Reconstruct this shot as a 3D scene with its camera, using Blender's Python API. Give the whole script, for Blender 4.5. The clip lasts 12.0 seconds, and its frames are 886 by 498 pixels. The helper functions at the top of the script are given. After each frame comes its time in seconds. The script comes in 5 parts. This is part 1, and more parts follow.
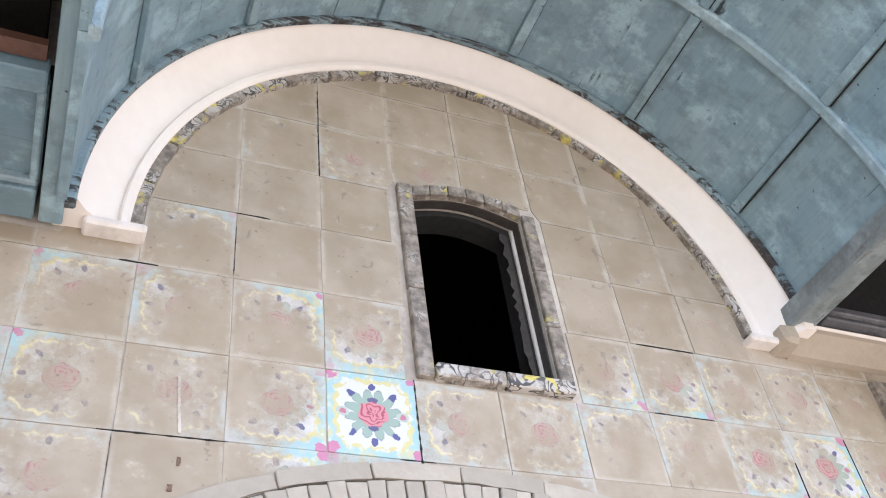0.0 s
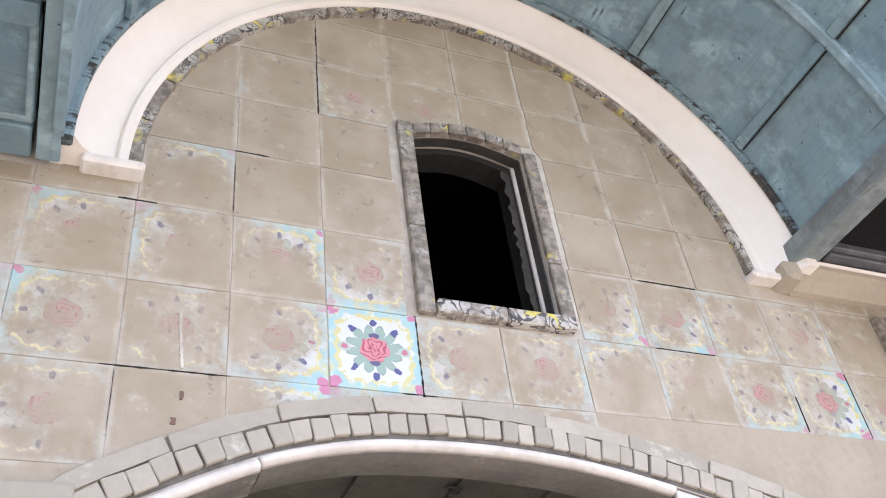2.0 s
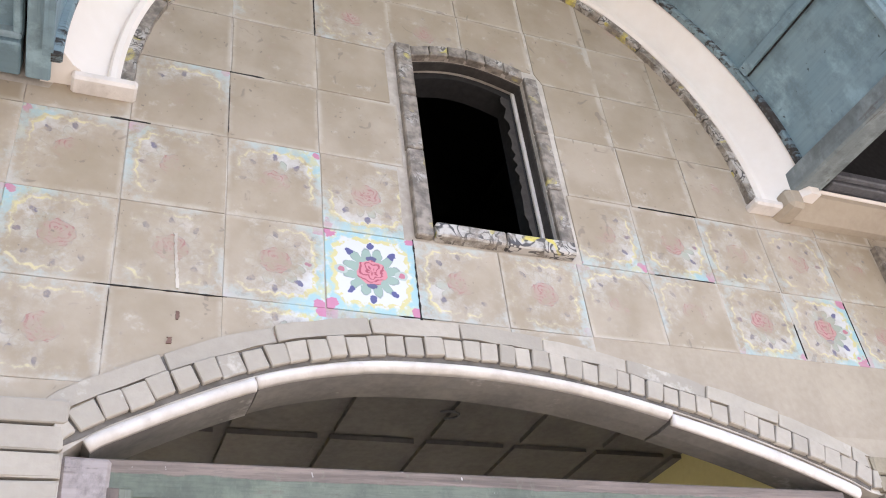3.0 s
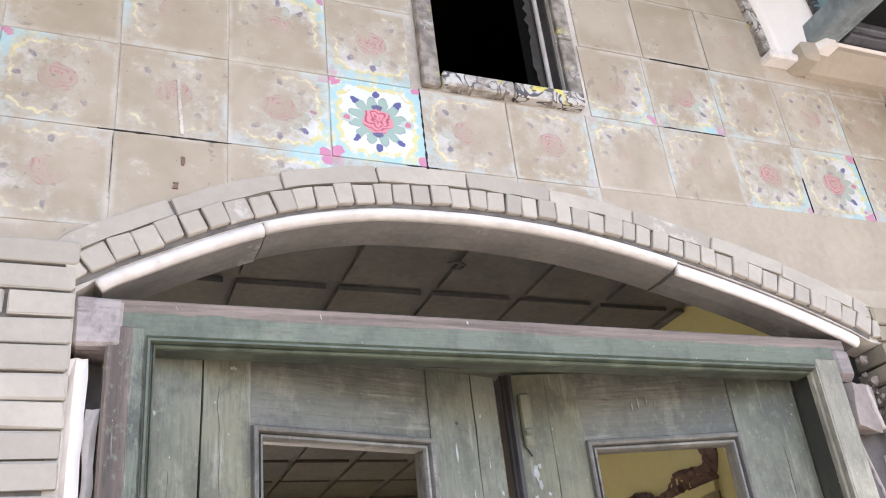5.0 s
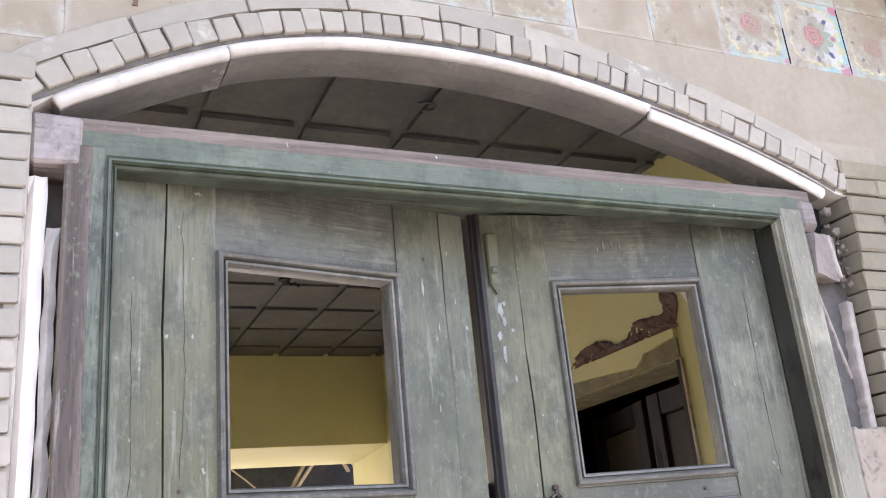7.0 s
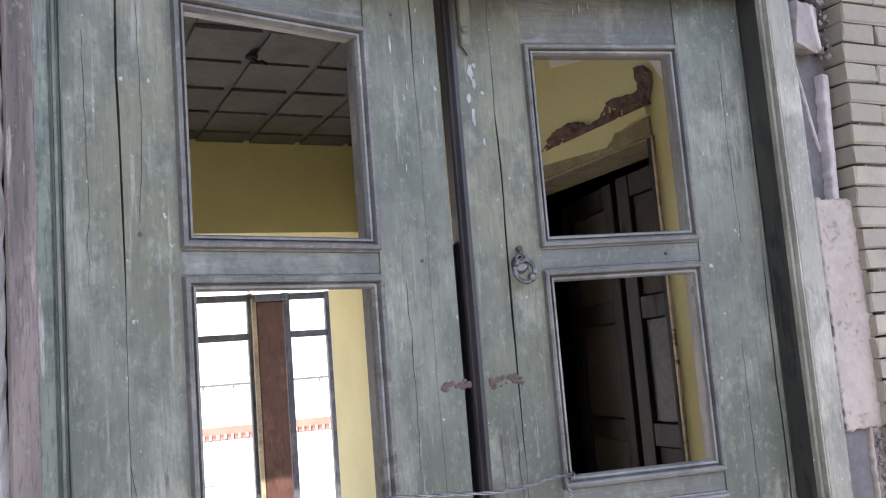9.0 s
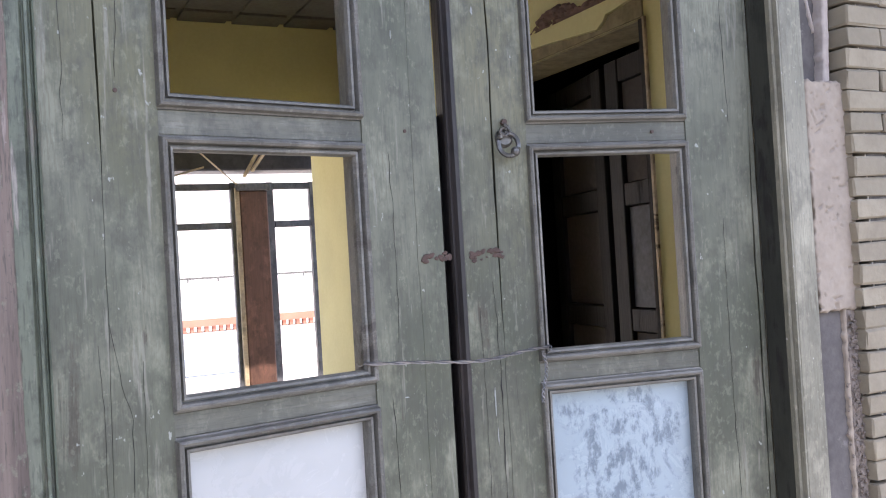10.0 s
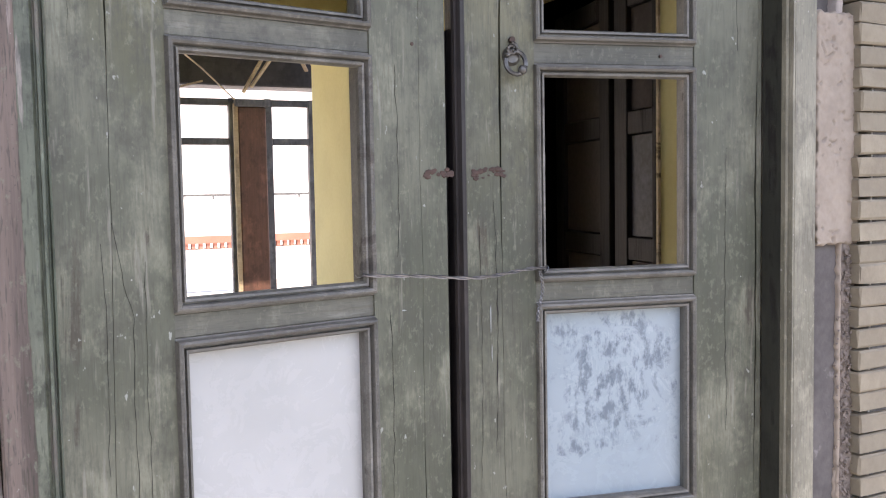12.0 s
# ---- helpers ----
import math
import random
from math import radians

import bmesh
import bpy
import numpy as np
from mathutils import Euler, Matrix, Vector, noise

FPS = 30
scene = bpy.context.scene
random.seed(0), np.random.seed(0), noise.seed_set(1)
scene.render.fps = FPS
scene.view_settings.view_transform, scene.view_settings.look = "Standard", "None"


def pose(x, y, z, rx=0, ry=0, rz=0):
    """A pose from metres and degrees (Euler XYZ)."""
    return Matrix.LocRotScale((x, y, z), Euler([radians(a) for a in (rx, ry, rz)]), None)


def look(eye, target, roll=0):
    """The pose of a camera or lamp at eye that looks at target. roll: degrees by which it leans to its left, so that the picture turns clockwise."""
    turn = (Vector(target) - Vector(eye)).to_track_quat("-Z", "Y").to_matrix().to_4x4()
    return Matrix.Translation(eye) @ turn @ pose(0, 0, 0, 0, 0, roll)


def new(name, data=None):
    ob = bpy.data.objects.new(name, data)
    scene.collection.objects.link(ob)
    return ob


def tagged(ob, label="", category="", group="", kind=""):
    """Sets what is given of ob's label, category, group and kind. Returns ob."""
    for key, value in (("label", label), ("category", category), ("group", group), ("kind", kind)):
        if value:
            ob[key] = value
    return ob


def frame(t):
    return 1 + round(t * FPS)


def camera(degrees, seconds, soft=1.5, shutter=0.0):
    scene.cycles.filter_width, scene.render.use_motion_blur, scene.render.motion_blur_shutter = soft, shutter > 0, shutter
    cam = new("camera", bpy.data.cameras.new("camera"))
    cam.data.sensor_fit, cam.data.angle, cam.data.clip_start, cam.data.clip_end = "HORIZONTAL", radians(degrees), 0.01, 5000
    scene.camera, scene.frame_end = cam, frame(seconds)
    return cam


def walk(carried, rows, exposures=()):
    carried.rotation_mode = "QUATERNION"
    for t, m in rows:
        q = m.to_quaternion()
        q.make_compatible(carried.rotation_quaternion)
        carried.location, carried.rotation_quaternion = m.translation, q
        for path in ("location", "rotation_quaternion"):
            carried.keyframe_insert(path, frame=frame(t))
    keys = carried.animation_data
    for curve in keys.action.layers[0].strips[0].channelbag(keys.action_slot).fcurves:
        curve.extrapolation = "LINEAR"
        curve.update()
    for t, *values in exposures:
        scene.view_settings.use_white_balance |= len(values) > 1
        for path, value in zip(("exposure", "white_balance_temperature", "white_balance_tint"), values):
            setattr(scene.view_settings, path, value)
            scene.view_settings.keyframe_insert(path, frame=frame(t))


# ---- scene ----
cam = camera(52.0, 12.0, soft=1.1)
EXPOSURES = [(0, 2.44, 6850, 17), (3, 2.4, 6950, 18), (6, 2.52, 6950, 18), (8.5, 2.36, 6250, 20), (9.5, 2.17, 6300, 20), (10.5, 2.1, 6650, 19), (12, 2.02, 6950, 20)]
PATH = [
    (0, (-0.68, -1.532, 1.813), (0.005, -0.22, 3.157), -8.6),
    (0.5, (-0.678, -1.534, 1.811), (0.005, -0.213, 3.149), -8.6),
    (1, (-0.675, -1.527, 1.806), (0.012, -0.194, 3.13), -8.6),
    (1.5, (-0.67, -1.522, 1.801), (0.022, -0.16, 3.092), -8.6),
    (2, (-0.665, -1.511, 1.796), (0.03, -0.123, 3.057), -8.4),
    (2.5, (-0.655, -1.498, 1.789), (0.047, -0.075, 3.007), -7.9),
    (3, (-0.647, -1.477, 1.78), (0.065, -0.009, 2.937), -7.7),
    (3.2, (-0.641, -1.484, 1.781), (0.069, 0.012, 2.903), -7.3),
    (4.8, (-0.635, -1.452, 1.748), (0.079, 0.162, 2.69), -6.8),
    (5, (-0.637, -1.449, 1.741), (0.088, 0.171, 2.663), -6.7),
    (5.5, (-0.63, -1.442, 1.73), (0.126, 0.2, 2.587), -6.4),
    (6, (-0.622, -1.439, 1.723), (0.152, 0.227, 2.513), -6.0),
    (6.5, (-0.622, -1.428, 1.713), (0.173, 0.26, 2.434), -5.9),
    (6.7, (-0.622, -1.42, 1.704), (0.175, 0.277, 2.399), -5.7),
    (8.3, (-0.592, -1.389, 1.622), (0.239, 0.384, 2.03), -4.9),
    (8.5, (-0.587, -1.392, 1.621), (0.243, 0.392, 1.977), -4.7),
    (9, (-0.59, -1.367, 1.597), (0.266, 0.424, 1.845), -4.6),
    (9.5, (-0.578, -1.361, 1.565), (0.286, 0.437, 1.707), -4.1),
    (10, (-0.579, -1.352, 1.542), (0.298, 0.445, 1.572), -3.4),
    (10.5, (-0.583, -1.351, 1.526), (0.302, 0.442, 1.479), -2.2),
    (11, (-0.587, -1.354, 1.519), (0.295, 0.438, 1.415), -1.3),
    (11.5, (-0.594, -1.353, 1.519), (0.295, 0.435, 1.399), -1.0),
    (12, (-0.593, -1.352, 1.519), (0.288, 0.439, 1.392), -1.0),
]
walk(cam, [(t, look(eye, target, roll)) for t, eye, target, roll in PATH], EXPOSURES)

# ---- light ----
world = bpy.data.worlds.new("sky")
scene.world = world
world.use_nodes = True
wn = world.node_tree.nodes
sky = wn.new("ShaderNodeTexSky")
sky.sky_type, sky.sun_disc = "NISHITA", False
SUN_EL, SUN_AZ = 67.0, 180.0
sky.sun_elevation, sky.sun_rotation = radians(SUN_EL), radians(SUN_AZ)
sky.dust_density, sky.air_density = 1.5, 1.0
wn["Background"].inputs["Strength"].default_value = 0.15
world.node_tree.links.new(sky.outputs[0], wn["Background"].inputs[0])
sun = new("sun", bpy.data.lights.new("sun", "SUN"))
sun.data.energy, sun.data.angle, sun.data.color = 3.5, radians(0.6), (1.0, 0.95, 0.87)
_d = Vector((math.sin(radians(SUN_AZ)) * math.cos(radians(SUN_EL)), math.cos(radians(SUN_AZ)) * math.cos(radians(SUN_EL)), math.sin(radians(SUN_EL))))
sun.matrix_world = look(_d * 30, (0, 0, 0))

# ---- materials ----


class Ex:
    """A socket with arithmetic."""

    def __init__(self, tree, sock):
        self.tree, self.sock = tree, sock

    def op(self, kind, *others, clamp=False):
        n = self.tree.nodes.new("ShaderNodeMath")
        n.operation, n.use_clamp = kind, clamp
        for i, o in enumerate((self, *others)):
            if isinstance(o, Ex):
                self.tree.links.new(o.sock, n.inputs[i])
            else:
                n.inputs[i].default_value = o
        return Ex(self.tree, n.outputs[0])

    def __add__(self, o): return self.op("ADD", o)
    def __sub__(self, o): return self.op("SUBTRACT", o)
    def __mul__(self, o): return self.op("MULTIPLY", o)
    def __truediv__(self, o): return self.op("DIVIDE", o)
    def mx(self, o): return self.op("MAXIMUM", o)
    def mn(self, o): return self.op("MINIMUM", o)
    def ab(self): return self.op("ABSOLUTE")
    def sin(self): return self.op("SINE")
    def inv(self): return (self * -1.0) + 1.0

    def step(self, a, b):
        """0 at a, 1 at b, smooth between."""
        n = self.tree.nodes.new("ShaderNodeMapRange")
        n.interpolation_type = "SMOOTHSTEP"
        self.tree.links.new(self.sock, n.inputs[0])
        if a > b:
            n.inputs[1].default_value, n.inputs[2].default_value = b, a
            n.inputs[3].default_value, n.inputs[4].default_value = 1.0, 0.0
        else:
            n.inputs[1].default_value, n.inputs[2].default_value = a, b
        return Ex(self.tree, n.outputs[0])


class Mat:
    def __init__(self, name, rough=0.7, metal=0.0):
        self.m = bpy.data.materials.new(name)
        self.m.use_nodes = True
        self.t = self.m.node_tree
        self.b = self.t.nodes["Principled BSDF"]
        self.b.inputs["Roughness"].default_value = rough
        self.b.inputs["Metallic"].default_value = metal
        tc = self.t.nodes.new("ShaderNodeTexCoord")
        self.oi = self.t.nodes.new("ShaderNodeObjectInfo")
        self.raw = tc.outputs["Object"]
        add = self.t.nodes.new("ShaderNodeVectorMath")
        add.operation = "MULTIPLY_ADD"
        add.inputs[1].default_value = (7.0, 5.0, 9.0)
        self.t.links.new(self.oi.outputs["Random"], add.inputs[0])
        self.t.links.new(self.raw, add.inputs[2])
        self.vec = add.outputs[0]

    def rand(self): return Ex(self.t, self.oi.outputs["Random"])

    def noise(self, scale, stretch=(1, 1, 1), detail=5.0, rough=0.55, dist=0.0):
        mp = self.t.nodes.new("ShaderNodeMapping")
        mp.inputs["Scale"].default_value = stretch
        self.t.links.new(self.vec, mp.inputs[0])
        n = self.t.nodes.new("ShaderNodeTexNoise")
        n.inputs["Scale"].default_value, n.inputs["Detail"].default_value = scale, detail
        n.inputs["Roughness"].default_value, n.inputs["Distortion"].default_value = rough, dist
        self.t.links.new(mp.outputs[0], n.inputs["Vector"])
        return Ex(self.t, n.outputs[0])

    def xyz(self):
        s = self.t.nodes.new("ShaderNodeSeparateXYZ")
        self.t.links.new(self.raw, s.inputs[0])
        return [Ex(self.t, o) for o in s.outputs]

    def col(self, c):
        n = self.t.nodes.new("ShaderNodeRGB")
        n.outputs[0].default_value = (*c, 1)
        return Ex(self.t, n.outputs[0])

    def mix(self, f, a, b):
        n = self.t.nodes.new("ShaderNodeMix")
        n.data_type = "RGBA"
        for sock, v in ((n.inputs[0], f), (n.inputs[6], a), (n.inputs[7], b)):
            if isinstance(v, Ex):
                self.t.links.new(v.sock, sock)
            elif isinstance(v, tuple):
                sock.default_value = (*v, 1)
            else:
                sock.default_value = v
        return Ex(self.t, n.outputs[2])

    def done(self, colour, height=None, bump=0.3, dist=0.004, rough=None):
        self.t.links.new(colour.sock, self.b.inputs["Base Color"])
        if rough is not None:
            self.t.links.new(rough.sock, self.b.inputs["Roughness"])
        if height is not None:
            n = self.t.nodes.new("ShaderNodeBump")
            n.inputs["Strength"].default_value, n.inputs["Distance"].default_value = bump, dist
            self.t.links.new(height.sock, n.inputs["Height"])
            self.t.links.new(n.outputs[0], self.b.inputs["Normal"])
        return self.m


def plain(name, c1, c2, scale=6.0, rough=0.8, stretch=(1, 1, 1), fine=60.0, bump=0.35, stain=None, stain_at=0.6, piece=0.0, metal=0.0):
    """Two tones in large blotches, fine grain, optional stains and a tone of its own for each piece."""
    m = Mat(name, rough, metal)
    n1, n2 = m.noise(scale, stretch), m.noise(fine, stretch, 4.0)
    c = m.mix((n1 * 0.7 + n2 * 0.3).step(0.32, 0.68), c1, c2)
    if piece:
        c = m.mix(m.rand() * piece, c, tuple(v * 0.62 for v in c1))
    if stain:
        c = m.mix((m.noise(scale * 0.6, stretch, 8.0, 0.65) * 0.8 + n2 * 0.2).step(stain_at, stain_at + 0.1) * 0.85, c, stain)
    return m.done(c, n1 * 0.4 + n2 * 0.6, bump, rough=(n2 * 0.3 + (rough - 0.15)))


def wood(name, paint, bare, axis, wear=0.52, paint2=None, rough=0.65, specks=None, grain=1.0, edge=None, tint=None, scratch=None, streak=1.0, fine=0.0):
    """Weathered paint over wood: grain runs along the axis (0 x, 1 y, 2 z). edge: (axis, from, to) where the paint has gone altogether."""
    st = [grain, grain, grain]
    st[axis] = 0.05 * grain
    m = Mat(name, rough)
    g1, g2 = m.noise(30.0, st, 7.0, 0.62, 0.5), m.noise(120.0, st, 5.0)
    big, mid = m.noise(3.4, [0.55 if k == axis else 1 for k in range(3)], 5.0, 0.6), m.noise(9.0, (1, 1, 0.6), 8.0, 0.68)
    p = m.mix(big.step(0.35, 0.65), paint, paint2 or tuple(v * 0.72 for v in paint))
    if tint:
        p = m.mix(m.noise(1.7, [0.4 if k == axis else 1 for k in range(3)], 5.0).step(0.5, 0.66) * 0.45, p, tint)
    p = m.mix((g2.step(0.35, 0.7)) * (0.3 * streak), p, tuple(v * 0.4 for v in paint))
    p = m.mix(m.noise(15.0, (1, 1, 0.7), 8.0, 0.7).step(0.46, 0.64) * (0.85 * streak), p, tuple(v * 0.42 for v in paint))
    p = m.mix(mid.step(0.5, 0.68) * 0.55, p, tuple(v * 1.75 for v in paint))
    b = m.mix(g1.step(0.32, 0.66), bare, tuple(v * 0.42 for v in bare))
    w = g1 * 0.5 + mid * 0.5 + (big - 0.5) * 0.3
    if edge:
        k, a, z = edge
        w = w + m.xyz()[k].step(a, z) * 0.3
    worn = w.step(wear, wear + 0.07)
    c = m.mix(worn, p, b)
    c = m.mix(g1.step(0.33, 0.26) * 0.8, c, tuple(v * 0.25 for v in bare))
    if scratch:
        st2 = [1.0, 1.0, 1.0]
        st2[axis] = 0.07
        c = m.mix((m.noise(75.0, st2, 4.0) + (mid - 0.5) * 0.35).step(0.6, 0.71) * 0.55, c, scratch)
    if fine:
        st3 = [1.0, 1.0, 1.0]
        st3[axis] = 0.1
        g3 = m.noise(260.0, st3, 3.0)
        c = m.mix((g3 + (mid - 0.5) * 0.3).step(0.52, 0.64) * (0.6 * fine), c, tuple(v * 0.3 for v in paint))
        c = m.mix((m.noise(95.0, (1, 1, 0.6), 5.0, 0.7) + (big - 0.5) * 0.25).step(0.56, 0.68) * (0.45 * fine), c, tuple(v * 2.0 for v in paint))
        c = m.mix(m.noise(140.0, (1, 1, 0.8), 4.0, 0.7).step(0.6, 0.7) * (0.5 * fine), c, tuple(v * 0.35 for v in paint))
    if specks:
        c = m.mix(m.noise(70.0, (1, 1, 0.6), 3.0).step(0.7, 0.74), c, specks)
    return m.done(c, g1 * 0.6 + g2 * 0.4 - worn * 0.25, 0.8, 0.004, rough=(worn * 0.2 + (rough - 0.1)))


def tile_paint(name):
    """Worn glazed tile: a rose with leaves and buds in a scalloped border. The object's colour says how much glaze is left and on which side."""
    m = Mat(name, 0.5)
    x, y, z = m.xyz()
    wob1, wob2 = m.noise(45.0, detail=4.0), m.noise(41.0, (1, 1, -1.3), 4.0)
    wob3 = m.noise(130.0, detail=3.0)
    u = x / 0.2 + (wob1 - 0.5) * 0.075 + (wob3 - 0.5) * 0.025
    v = z / 0.2 + (wob2 - 0.5) * 0.075 - (wob3 - 0.5) * 0.025
    r = (u * u + v * v).op("SQRT")
    ang = v.op("ARCTAN2", u)
    au, av = u.ab(), v.ab()
    sq = (au.op("POWER", 4.0) + av.op("POWER", 4.0)).op("POWER", 0.25)
    scal = sq + (ang * 10.0).sin().ab() * 0.03
    white, cyan, yellow = (0.62, 0.63, 0.63), (0.31, 0.52, 0.56), (0.6, 0.54, 0.24)
    c = m.mix(scal.step(0.395, 0.41) * m.noise(60.0, detail=3.0).step(0.4, 0.5), white, yellow)
    c = m.mix(scal.step(0.44, 0.465) * (m.noise(33.0, detail=5.0, rough=0.7).step(0.38, 0.55) * 0.75 + 0.25), c, cyan)
    dcor = ((au - 0.465) * (au - 0.465) + (av - 0.46) * (av - 0.46)).op("SQRT") + (wob2 - 0.5) * 0.24 + (m.noise(9.0, detail=2.0) - 0.5) * 0.2
    c = m.mix(dcor.step(0.07, 0.055), c, (0.52, 0.17, 0.29))
    leaf = r - (ang * 6.0 + 0.3).sin().ab().op("POWER", 0.7) * 0.13
    c = m.mix(leaf.step(0.19, 0.178), c, (0.26, 0.37, 0.31))
    c = m.mix((leaf - 0.184).ab().step(0.014, 0.004) * 0.6, c, (0.12, 0.17, 0.16))
    oct_a = ((ang / (math.pi / 4)) + 8.5).op("FRACT") - 0.5
    bx, by = r - 0.34, oct_a * 0.75 * r
    bud = (bx * bx * 0.55 + by * by * (bx * 9.0 + 1.4)).mx(0.0).op("SQRT")
    c = m.mix(bud.step(0.04, 0.034), c, (0.04, 0.05, 0.2))
    side = ((au - 0.335) * (au - 0.335) * 0.6 + v * v).op("SQRT")
    c = m.mix(side.step(0.062, 0.055), c, (0.4, 0.47, 0.42))
    c = m.mix(side.step(0.034, 0.028), c, (0.48, 0.14, 0.2))
    collar = (u * u * 0.45 + (av - 0.17) * (av - 0.17)).op("SQRT")
    c = m.mix(collar.step(0.042, 0.036), c, (0.06, 0.06, 0.17))
    rr = (u * u * 0.85 + v * v).op("SQRT")
    arcs = (u * u * 0.7 + (v - 0.05) * (v - 0.05)).op("SQRT") + (ang * 5.0 + 0.6).sin() * 0.013
    rings = (arcs * 125.0 + (wob1 - 0.5) * 7.0).sin().step(0.25, 0.8)
    rose = m.mix(rings, (0.62, 0.2, 0.24), (0.36, 0.04, 0.08))
    inrose = (rr + (ang * 7.0).sin() * 0.008).step(0.155, 0.147)
    c = m.mix(inrose, c, rose)
    # what is left of the glaze
    sep = m.t.nodes.new("ShaderNodeSeparateColor")
    m.t.links.new(m.oi.outputs["Color"], sep.inputs[0])
    amount, gx, gz = [Ex(m.t, o) for o in sep.outputs]
    wear, rub = m.noise(11.0, detail=8.0, rough=0.68), m.noise(38.0, detail=6.0, rough=0.7)
    left = amount - amount.step(0.9, 0.5) * 0.05 + (gx - 0.5) * u * 1.6 + (gz - 0.5) * v * 1.6 + (wear - 0.5) * 1.5
    mask = (left.step(0.45, 1.0) * 0.8 + left.step(0.25, 0.95) * 0.2) * (rub * 3.4 + left * 1.3 - 1.6).step(0.0, 0.75) * (rub * 0.6 + wob3 * 0.4 + left * 0.35).step(0.52, 0.7)
    big, fine = m.noise(7.0, detail=6.0), m.noise(75.0, detail=4.0)
    clay = m.mix(big.step(0.3, 0.7), (0.43, 0.362, 0.284), (0.33, 0.27, 0.196))
    clay = m.mix(m.rand() * 0.4, clay, (0.33, 0.262, 0.18))
    # An amount below zero turns the clay browner and darker.
    clay = m.mix(amount.step(0.0, -0.3) * 0.95, clay, m.mix(wear.step(0.35, 0.65), (0.33, 0.272, 0.2), (0.235, 0.19, 0.138)))
    clay = m.mix(m.noise(22.0, detail=8.0, rough=0.7).step(0.58, 0.72) * 0.45, clay, (0.55, 0.485, 0.42))
    clay = m.mix(((x.ab()).mx(z.ab())).step(0.088, 0.1) * wear.step(0.35, 0.6) * 0.5, clay, (0.56, 0.51, 0.45))
    clay = m.mix(fine.step(0.67, 0.73) * 0.65, clay, (0.16, 0.13, 0.11))
    clay = m.mix(m.noise(16.0, (1, 1, 1), 3.0, 0.5, 1.5).step(0.66, 0.71) * 0.45, clay, (0.17, 0.14, 0.12))
    # rubbed-down lines of the drawing stay in the clay
    keep = left.step(-0.05, 0.45) * (rub * 0.7 + wear * 0.3 + left * 0.12).step(0.45, 0.64)
    ghost = inrose * (rings * 0.5 + 0.45) + bud.step(0.036, 0.024) * 0.7 + (leaf - 0.184).ab().step(0.014, 0.004) * inrose.inv() * 0.2 + (rr - 0.152).ab().step(0.01, 0.003) * 0.35
    gcol = m.mix(inrose, (0.12, 0.11, 0.14), (0.36, 0.17, 0.155))
    veil = m.mix(left.step(0.02, 0.6) * (rub * 0.6 + wear * 0.4).step(0.38, 0.62) * 0.5, clay, (0.56, 0.53, 0.49))
    c2 = m.mix((ghost * keep).mn(0.85), veil, gcol)
    rim = ((scal - 0.415).ab()).step(0.02, 0.006) * 0.75 + scal.step(0.44, 0.47) * 0.28
    c2 = m.mix(rim * keep * left.step(0.1, 0.5), c2, m.mix(scal.step(0.43, 0.44), (0.66, 0.59, 0.32), (0.34, 0.5, 0.53)))
    c = m.mix(0.1, c, clay)
    c = m.mix(mask, c2, c)
    return m.done(c, big * 0.3 + fine * 0.3 + mask * 0.4, 0.3, 0.003, rough=(mask * -0.4 + 0.78))


def scroll_paint(name, worn=0.45, scale=24.0):
    """Narrow border tile: dark scrolls and yellow dabs on white, mostly rubbed off."""
    m = Mat(name, 0.5)
    x, y, z = m.xyz()
    w = m.noise(scale, detail=1.0, dist=2.0)
    c = m.mix((w - 0.5).ab().step(0.055, 0.03), (0.5, 0.47, 0.43), (0.07, 0.065, 0.065))
    c = m.mix(m.noise(21.0, detail=1.0).step(0.62, 0.66), c, (0.62, 0.52, 0.12))
    wear = m.noise(14.0, detail=7.0, rough=0.7)
    clay = m.mix(m.noise(45.0).step(0.3, 0.7), (0.34, 0.29, 0.24), (0.13, 0.11, 0.09))
    c = m.mix((wear + m.rand() * 0.08).step(worn, worn + 0.17), c, clay)
    return m.done(c, wear * 0.5 + w * 0.5, 0.5, 0.004)


M_TILE = tile_paint("worn_painted_tile")
M_SCROLL = scroll_paint("scroll_border_tile", 0.43)
M_SCROLL_WORN = scroll_paint("rubbed_scroll_border_tile", 0.34)
M_SCROLL_KEPT = scroll_paint("kept_scroll_border_tile", 0.49, 17.0)
M_GROUT = plain("grout", (0.6, 0.55, 0.48), (0.36, 0.31, 0.26), 9.0)
M_CREAM = plain("rendered_wall", (0.42, 0.355, 0.275), (0.35, 0.29, 0.22), 4.0, stain=(0.28, 0.22, 0.17))
M_BRICK = plain("buff_brick", (0.5, 0.445, 0.37), (0.41, 0.36, 0.3), 9.0, 0.85, piece=0.65, stain=(0.6, 0.56, 0.5), stain_at=0.6, bump=0.6)
# Same buff brick in a darker tone, for the right pier.
M_BRICK_DARK = plain("dark_buff_brick", (0.34, 0.29, 0.208), (0.25, 0.21, 0.152), 9.0, 0.88, piece=0.65, stain=(0.43, 0.385, 0.33), stain_at=0.62, bump=0.8)
M_MORTAR = plain("dark_mortar", (0.17, 0.15, 0.13), (0.1, 0.09, 0.08), 30.0, 0.9)
M_WHITE = plain("white_plaster", (0.86, 0.8, 0.74), (0.8, 0.73, 0.66), 3.0, 0.75, fine=30.0, bump=0.15, stain=(0.7, 0.66, 0.62), stain_at=0.66)
M_LIP = plain("lime_plaster_edge", (0.74, 0.69, 0.64), (0.58, 0.53, 0.48), 14.0, 0.85, bump=0.7, stain=(0.36, 0.32, 0.28), stain_at=0.6)
